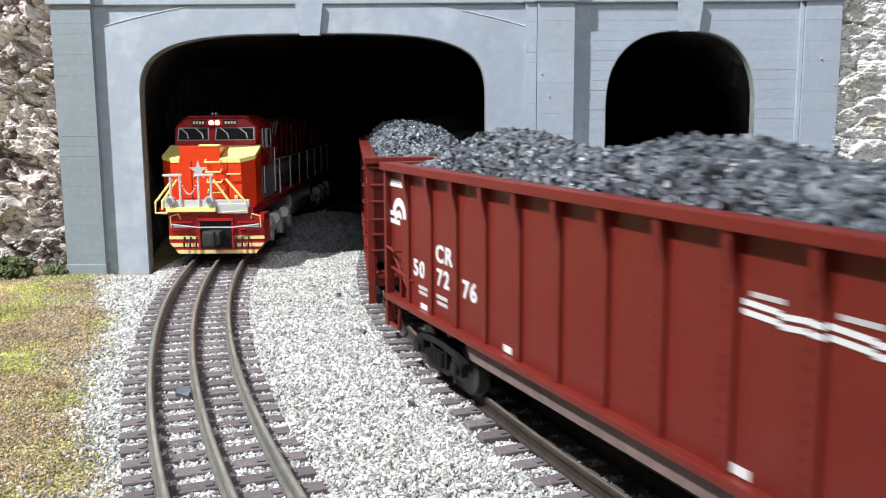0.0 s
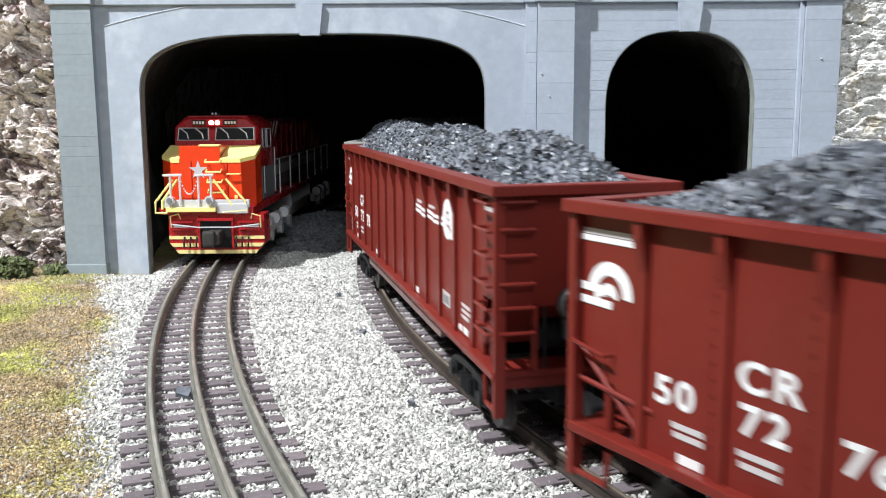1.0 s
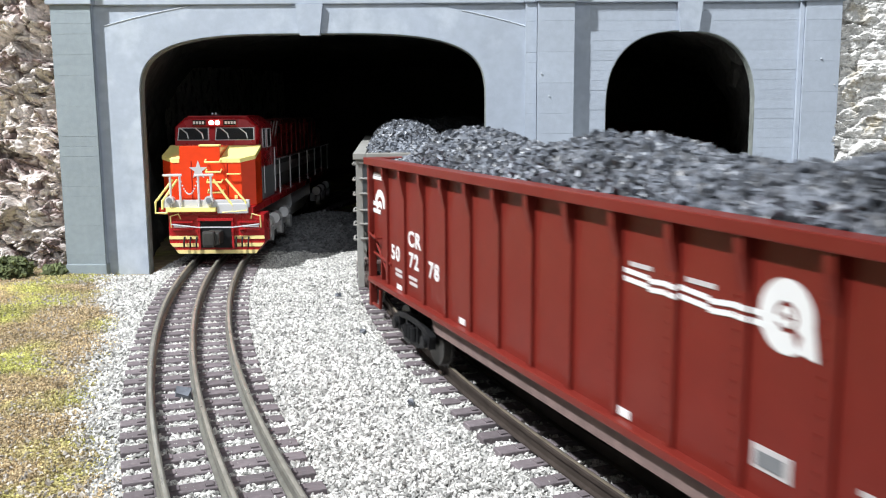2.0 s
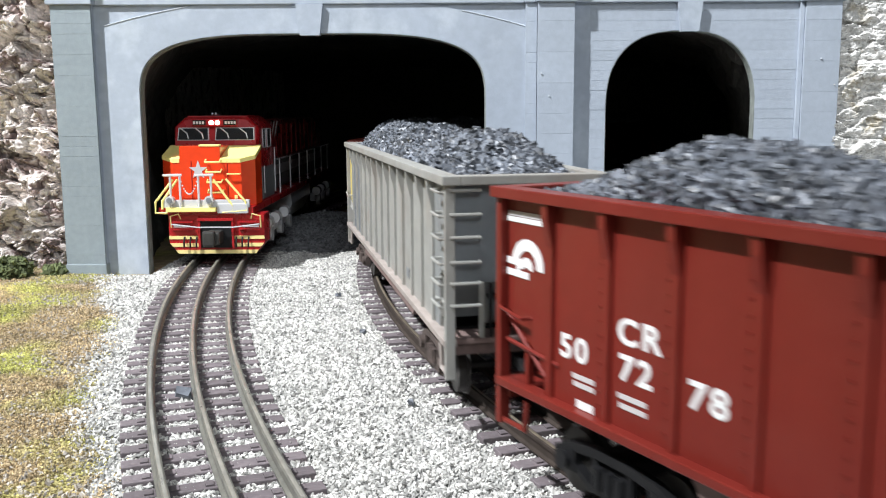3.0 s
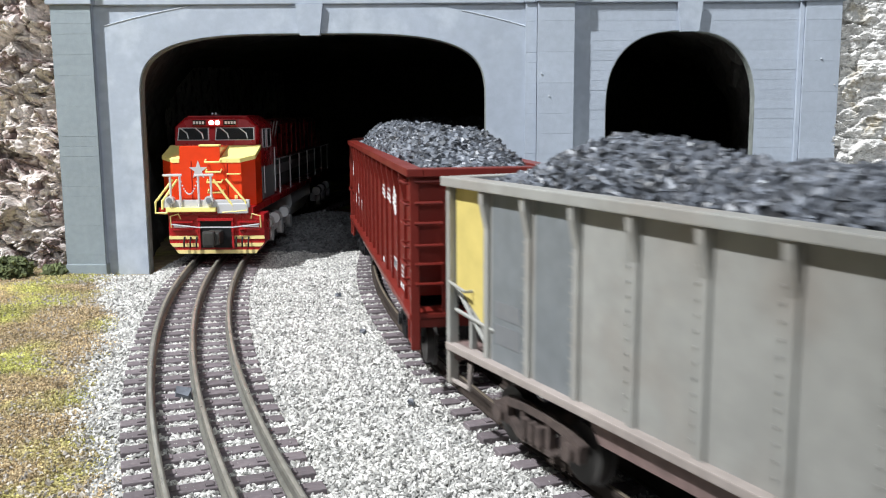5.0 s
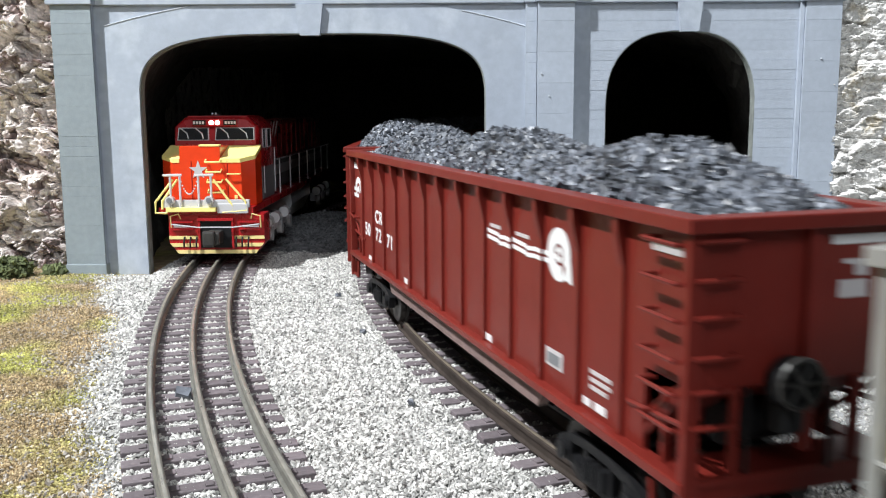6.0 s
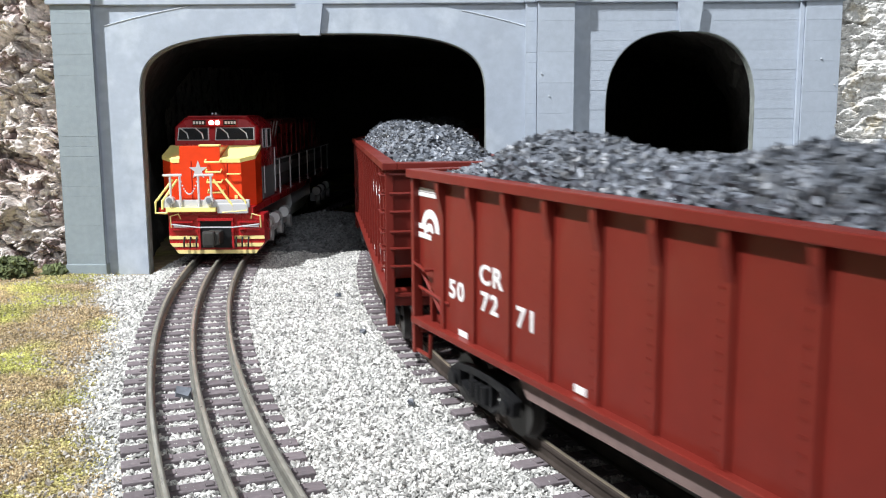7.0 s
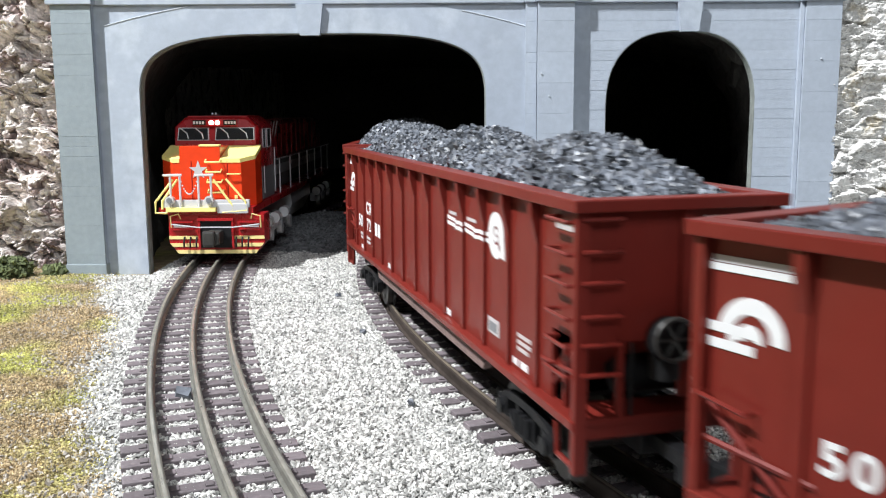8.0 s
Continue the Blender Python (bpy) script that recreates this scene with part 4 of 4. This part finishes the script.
# ---- locomotive ----
def locomotive():
    t = thing("locomotive", "red and yellow diesel locomotive with lit headlights in tunnel mouth", "locomotive", m=pose(-0.1610, 0.615, 0, 0, 0, -90))
    # plow and pilot
    bm = bmesh.new()
    prism(bm, [(-0.0325, 0.0320), (0.0325, 0.0320), (0.0325, 0.0125), (0.0260, 0.0050), (-0.0260, 0.0050), (-0.0325, 0.0125)], lambda u, v, d: (d, u, v), -0.020, 0.0)
    pilot = part("pilot", bm, M_LRED, t)
    pilot.location = (0, 0.0065, 0)
    for z0, z1, w0, w1 in ((0.0050, 0.0075, 0.0263, 0.0284), (0.0098, 0.0122, 0.0302, 0.0322), (0.0150, 0.0172, 0.0325, 0.0325)):
        for s in (-1, 1):
            inner = 0.0 if z0 < 0.006 else 0.0115
            bm = bmesh.new()
            prism(bm, [(s * inner, z0), (s * w0, z0), (s * w1, z1), (s * inner, z1)], lambda u, v, d: (d, u, v), 0.0, 0.0006)
            part("stripe", bm, M_LCREAM, pilot, "cream stripe")
    for s in (-1, 1):
        for z in (0.0212, 0.0262):
            part("step", boxes((-0.001, 0.0022, min(s * 0.0155, s * 0.0300), max(s * 0.0155, s * 0.0300), z, z + 0.0012), bevel=0.0002), M_LRED, pilot)
        part("step_light", boxes((0.0, 0.0009, s * 0.0235 - 0.0055, s * 0.0235 + 0.0055, 0.0232, 0.0246)), M_LSILVER, pilot, "silver step edge")
        for k in range(3):
            yy = s * (0.0135 + 0.0042 * k)
            part("air_hose", rods([(0.0008, yy, 0.0165), (0.0030, yy, 0.0130), (0.0030, yy, 0.0095)], r=0.0006), M_BLACK, pilot)
        part("grab_iron", rods([(0.0008, s * 0.0305, 0.0230), (0.0025, s * 0.0305, 0.0310), (0.0025, s * 0.0250, 0.0325), (0.0008, s * 0.0240, 0.0290)], r=0.0005), M_LCREAM, pilot)
    part("coupler_pocket", boxes((-0.002, 0.0012, -0.0112, 0.0112, 0.0090, 0.0282), bevel=0.0005), M_BLACK, pilot)
    part("pocket_frame", boxes((-0.001, 0.0024, -0.0122, -0.0106, 0.0085, 0.0290), (-0.001, 0.0024, 0.0106, 0.0122, 0.0085, 0.0290), (-0.001, 0.0030, -0.0122, 0.0122, 0.0276, 0.0296), bevel=0.0003), M_LRED, pilot)
    part("cut_lever", rods([(0.0030, -0.0300, 0.0255), (0.0042, -0.0120, 0.0235), (0.0060, 0.0, 0.0238), (0.0042, 0.0120, 0.0235), (0.0030, 0.0300, 0.0255)], r=0.00045), M_LSILVER, pilot)
    part("coupler", boxes((0.0, 0.0130, -0.0050, 0.0050, 0.0125, 0.0215), bevel=0.0016), M_STEELDK, pilot)
    part("coupler_knuckle", boxes((0.0110, 0.0160, -0.0062, 0.0020, 0.0118, 0.0222), bevel=0.0014), M_STEELDK, pilot)
    # walkway with anticlimber
    part("walkway", boxes((-0.43, 0.0010, -0.0322, 0.0322, 0.0322, 0.0368), bevel=0.0004), M_LRED, t)
    part("anticlimber", boxes((0.0, 0.0048, -0.0262, 0.0075, 0.0340, 0.0372), bevel=0.0005), M_LYELLOW, t, "yellow anticlimber edge")
    part("step_edge", boxes((-0.001, 0.0030, 0.0080, 0.0290, 0.0328, 0.0395), bevel=0.0006), M_LSILVER, t, "silver corner step")
    part("kick_plate", boxes((-0.001, 0.0022, -0.0300, 0.0300, 0.0368, 0.0420), bevel=0.0004), M_LSILVER, t, "silver kick plate")
    # wide nose: flat front with angled cheeks and sloped top
    def loft(sections):
        bm = bmesh.new()
        rings = [[bm.verts.new(p) for p in s] for s in sections]
        for a, b in zip(rings, rings[1:]):
            n = len(a)
            for k in range(n):
                bm.faces.new((a[k], a[(k + 1) % n], b[(k + 1) % n], b[k]))
        bm.faces.new(rings[0])
        bm.faces.new(rings[-1][::-1])
        return bm
    def nose_ring(x, w, z1):
        return [(x, -w, 0.0370), (x, w, 0.0370), (x, w, z1 - 0.002), (x, w - 0.002, z1), (x, -w + 0.002, z1), (x, -w, z1 - 0.002)]
    slope = lambda x: 0.0690 + (-0.0060 - x) * 0.29
    nose = part("nose", loft([nose_ring(-0.0060, 0.0235, 0.0690), nose_ring(-0.0130, 0.0318, slope(-0.0130)), nose_ring(-0.0340, 0.0318, slope(-0.0340))]), M_LORANGE, t, "orange-red nose")
    part("nose_crown", boxes((-0.0335, -0.0061, -0.0184, 0.0094, 0.0600, 0.0780), bevel=0.0005), M_LORANGE, nose)
    # yellow shoulders of the sloped nose top
    for s, inner in ((-1, 0.0185), (1, 0.0095)):
        bm = bmesh.new()
        outline = [(-0.0056, s * inner), (-0.0056, s * 0.0230), (-0.0126, s * 0.0321), (-0.0340, s * 0.0321), (-0.0340, s * inner)]
        prism(bm, outline, lambda u, v, d: (u, v, slope(u) + d), -0.0022, 0.0005)
        part("nose_shoulder", bm, M_LYELLOW, nose, "yellow nose shoulder")
    part("nose_brow", boxes((-0.012, -0.0056, -0.0050, 0.0092, 0.0776, 0.0790), bevel=0.0006), M_LYELLOW, nose, "yellow brow strip")
    # star and door details on the nose front
    bm = bmesh.new()
    star = []
    for k in range(10):
        r = 0.0066 if k % 2 == 0 else 0.0026
        a = math.pi / 2 + k * math.pi / 5
        star.append((-0.0058 + r * math.cos(a), 0.0616 + r * math.sin(a)))
    prism(bm, star, lambda u, v, d: (d, u, v), -0.0062, -0.0055)
    part("star", bm, M_LSILVER, nose, "silver star")
    part("nose_door_edge", rods([(-0.0058, -0.0105, 0.0400), (-0.0058, -0.0105, 0.0680)], r=0.00025), M_LRED, nose)
    part("nose_door_edge", rods([(-0.0058, 0.0140, 0.0400), (-0.0058, 0.0140, 0.0680)], r=0.00025), M_LRED, nose)
    for k, z in enumerate((0.0672, 0.0605, 0.0535, 0.0466)):
        y0, y1 = -0.0003 + 0.0012 * k / 3, 0.0097 + 0.0012 * k / 3
        part("nose_step", rods([(-0.006, y0, z + 0.0016), (-0.0025, y0, z), (-0.0025, y1, z), (-0.006, y1, z + 0.0016)], r=0.00065), M_LYELLOW, nose, "yellow nose step")
    part("nose_step", rods([(-0.0062, 0.0142, 0.0590), (-0.0030, 0.0142, 0.0590), (-0.0030, 0.0228, 0.0590), (-0.0062, 0.0228, 0.0590)], r=0.0005), M_LYELLOW, nose, "yellow grab iron")
    part("nose_hatch", boxes((-0.0062, -0.0054, 0.0185, 0.0205, 0.0420, 0.0445)), M_LYELLOW, nose)
    # cab with windscreens
    CW = 0.0300
    bm = loft([[(-0.0330, -CW + 0.0015, 0.0780), (-0.0330, CW - 0.0015, 0.0780), (-0.0362, CW - 0.0015, 0.0900), (-0.0376, 0.0210, 0.0955), (-0.0376, -0.0210, 0.0955), (-0.0362, -CW + 0.0015, 0.0900)], [(-0.0350, -CW, 0.0370), (-0.0350, CW, 0.0370), (-0.0385, CW, 0.0900), (-0.0400, 0.0225, 0.0970), (-0.0400, -0.0225, 0.0970), (-0.0385, -CW, 0.0900)], [(-0.0900, -CW, 0.0370), (-0.0900, CW, 0.0370), (-0.0900, CW, 0.0900), (-0.0900, 0.0225, 0.0970), (-0.0900, -0.0225, 0.0970), (-0.0900, -CW, 0.0900)]])
    cab = part("cab", bm, M_LRED, t, "deep red cab")
    lean = lambda v: -0.0326 - (v - 0.0780) * 0.27
    for y0, y1 in ((-0.0262, -0.0052), (0.0004, 0.0270)):
        bm = bmesh.new()
        prism(bm, [(y0 - 0.0007, 0.0810), (y1 + 0.0007, 0.0810), (y1 + 0.0004, 0.0899), (y0 - 0.0002, 0.0899)], lambda u, v, d: (lean(v) + d, u, v), -0.001, 0.0003)
        part("window_frame", bm, M_LSILVER, cab, "thin silver window surround")
        bm = bmesh.new()
        prism(bm, [(y0, 0.0815), (y1, 0.0815), (y1 - 0.0004, 0.0894), (y0 + 0.0006, 0.0894)], lambda u, v, d: (lean(v) + d, u, v), 0.0, 0.0006)
        part("windscreen", bm, M_GLASS, cab, "dark glass windscreen")
        for k in (0.35, 0.85):
            ya = y0 + (y1 - y0) * k
            part("wiper", rods([(lean(0.0895) + 0.0012, ya - 0.0060, 0.0897), (lean(0.086) + 0.0016, ya - 0.0010, 0.0858), (lean(0.082) + 0.0012, ya, 0.0822)], r=0.0005), M_CHROME, cab, "bright wiper arm")
    # number boards and headlight pair
    board = part("number_board", boxes((-0.0400, -0.0330, -0.0160, 0.0160, 0.0908, 0.0960), bevel=0.0005), M_LRED, cab, "dark red number board housing")
    for s, n in ((-1, 4), (1, 4)):
        part("board_face", boxes((-0.0332, -0.0327, s * 0.0108 - 0.0046, s * 0.0108 + 0.0046, 0.0916, 0.0952)), M_BLACK, board, "black number board")
        for k in range(n):
            yy = s * 0.0112 + (k - 1.5) * 0.0021
            part("board_bar", boxes((-0.0326, -0.0321, yy - 0.0007, yy + 0.0007, 0.0924, 0.0944)), M_WHITE, board)
    for yy in (-0.0022, 0.0022):
        part("headlight", disc(bmesh.new(), (-0.0325, yy, 0.0934), (1, 0, 0), 0.0016, 0.0018, 16), M_HEADLIGHT, board, "lit white headlight")
    part("roof_trim", boxes((-0.088, -0.041, -0.0215, 0.0215, 0.0965, 0.0982), bevel=0.0006), M_LRED, cab)
    part("horn", rods([(-0.060, -0.006, 0.0984), (-0.052, -0.006, 0.0996)], [(-0.060, -0.003, 0.0984), (-0.050, -0.003, 0.0996)], r=0.0008), M_LSILVER, cab)
    for s in (-1, 1):
        yy = s * 0.0303
        for x0, x1 in ((-0.060, -0.050), (-0.080, -0.066)):
            w = part("side_window", boxes((x0, x1, min(yy, yy - s * 0.001), max(yy, yy - s * 0.001), 0.0750, 0.0885)), M_GLASS, cab, "dark side window")
            part("window_frame", rods([(x0, yy, 0.0750), (x0, yy, 0.0885), (x1, yy, 0.0885), (x1, yy, 0.0750), (x0, yy, 0.0750)], r=0.0004), M_LSILVER, cab)
        part("cab_handrail", rods([(-0.089, yy + s * 0.001, 0.0400), (-0.089, yy + s * 0.001, 0.0740)], r=0.0005), M_LSILVER, cab)
        part("cab_handrail", rods([(-0.047, yy + s * 0.001, 0.0420), (-0.047, yy + s * 0.001, 0.0620)], r=0.0004), M_LSILVER, cab)
        # lower cab side and hood band
        part("side_band", boxes((-0.0895, -0.0440, min(yy, yy - s * 0.0008), max(yy, yy - s * 0.0008), 0.0380, 0.0610)), M_LGREY, cab, "grey lower cab side")
    # long hood behind the cab
    hood = part("hood", boxes((-0.425, -0.0905, -0.0215, 0.0215, 0.0370, 0.0940), bevel=0.003), M_LRED, t, "red long hood")
    for s in (-1, 1):
        y0, y1 = sorted((s * 0.0216, s * 0.0222))
        part("hood_band", boxes((-0.424, -0.092, y0, y1, 0.0380, 0.0620)), M_LGREY, hood, "grey lower hood band")
        part("hood_stripe", boxes((-0.424, -0.092, y0 - (0 if s > 0 else 0.0003), y1 + (0.0003 if s > 0 else 0), 0.0490, 0.0570)), M_LSILVER, hood, "silver stripe")
        for k in range(12):
            x0 = -0.105 - k * 0.026
            part("hood_door", boxes((x0 - 0.010, x0 + 0.010, y0 - (0 if s > 0 else 0.0006), y1 + (0.0006 if s > 0 else 0), 0.0640, 0.0900), bevel=0.0003), M_LRED, hood)
        for k in range(7):
            x0 = -0.110 - k * 0.050
            part("stanchion", rods([(x0, s * 0.0312, 0.0365), (x0, s * 0.0312, 0.0640)], r=0.0006), M_LSILVER, t)
        part("handrail", rods([(-0.100, s * 0.0312, 0.0640), (-0.425, s * 0.0312, 0.0640)], r=0.0006), M_LSILVER, t)
        for k in range(4):
            x0 = -0.100 - k * 0.013
            part("hood_grab", rods([(x0, s * 0.0225, 0.0800), (x0 - 0.004, s * 0.0245, 0.0930)], r=0.0005), M_LSILVER, hood)
    # fuel tank, truck frames
    bm = bmesh.new()
    prism(bm, [(-0.030, 0.031), (0.030, 0.031), (0.031, 0.022), (0.024, 0.0085), (-0.024, 0.0085), (-0.031, 0.022)], lambda u, v, d: (d, u, v), -0.275, -0.165)
    part("fuel_tank", bm, M_LSILVER, t, "silver fuel tank")
    for x in (-0.085, -0.345):
        tr = new("truck")
        tr.empty_display_size = 0.005
        tr.parent = t
        tr.location = (x, 0.005, 0)
        for s in (-1, 1):
            y0, y1 = sorted((s * 0.0235, s * 0.0285))
            part("side_frame", boxes((-0.056, 0.056, y0, y1, 0.0120, 0.0200), bevel=0.0012), M_LSILVER, tr, "silver truck frame")
            for ax in (-0.040, 0.0, 0.040):
                part("bearing_cap", disc(bmesh.new(), (ax, s * 0.0295, 0.0125), (0, 1, 0), 0.0052, 0.004, 16), M_CHROME, tr, "bright bearing cap")
            for ax in (-0.020, 0.020, 0.052):
                part("brake_cylinder", disc(bmesh.new(), (ax, s * 0.0300, 0.0225), (1, 0, 0), 0.0042, 0.012, 14), M_CHROME, tr, "bright brake cylinder")
        for ax in (-0.040, 0.0, 0.040):
            for s in (-1, 1):
                part("wheel", disc(bmesh.new(), (ax, s * 0.0172, 0.0105), (0, 1, 0), 0.0105, 0.0034, 24), M_WHEEL, tr)
    # front handrails, tall chrome stanchions and chain
    f = 0.0024
    for pts in ([(f, -0.0212, 0.0559), (f, -0.0335, 0.0405), (f, -0.0338, 0.0333), (f, -0.0258, 0.0331)], [(f, -0.0181, 0.0559), (f, -0.0289, 0.0410), (f, -0.0290, 0.0358)], [(f, 0.0062, 0.0559), (f, 0.0186, 0.0380), (f, 0.0186, 0.0342), (f, 0.0115, 0.0335)], [(f, 0.0147, 0.0562), (f, 0.0274, 0.0408), (f, 0.0282, 0.0350), (f, 0.0190, 0.0340)]):
        part("front_handrail", rods(pts, r=0.0008), M_LYELLOW, t, "yellow bent front handrail")
    for y in (-0.0227, -0.0162, -0.0038, 0.0047):
        part("stanchion", rods([(0.0030, y, 0.0368), (0.0030, y, 0.0588)], r=0.0008), M_CHROME, t, "bright steel stanchion")
    part("front_rail", rods([(0.0030, -0.0275, 0.0588), (0.0030, -0.0148, 0.0590)], r=0.0009), M_CHROME, t, "bright steel front rail")
    part("front_rail", rods([(0.0030, -0.0060, 0.0588), (0.0030, 0.0066, 0.0590)], r=0.0009), M_CHROME, t, "bright steel front rail")
    chain = bmesh.new()
    for k in range(15):
        u = k / 14
        bmesh.ops.create_icosphere(chain, subdivisions=1, radius=0.00066, matrix=Matrix.Translation((0.0034, -0.0162 + 0.0124 * u, 0.0575 - 0.0115 * (1 - (2 * u - 1) ** 2))))
    part("chain", chain, M_CHROME, t, "drooping steel chain")
    for y in (-0.0231, 0.0035):
        d = part("ditch_light", disc(bmesh.new(), (0.0040, y, 0.0420), (1, 0, 0), 0.0030, 0.0040, 18), M_CHROME, t, "bright ditch light")
        part("lens", disc(bmesh.new(), (0.0062, y, 0.0420), (1, 0, 0), 0.0019, 0.0008, 16), M_LGREY, d, "grey lens")
    return t


locomotive()


# ---- running of the train ----
def car_pose(offset, t):
    a = 0.0979 + 0.1335 * t - offset * CAR_PITCH / RIGHT_R
    r = math.sqrt(RIGHT_R ** 2 - BOGIE ** 2)
    x, y = arc(RIGHT_CENTRE, r, a)
    return pose(x, y, 0, 0, 0, math.degrees(a) - 90)


def motions():
    for offset, car, load in CARS:
        rows = [(k * 0.5, car_pose(offset, k * 0.5)) for k in range(17)]
        walk(car, rows)
        walk(load, rows)


motions()
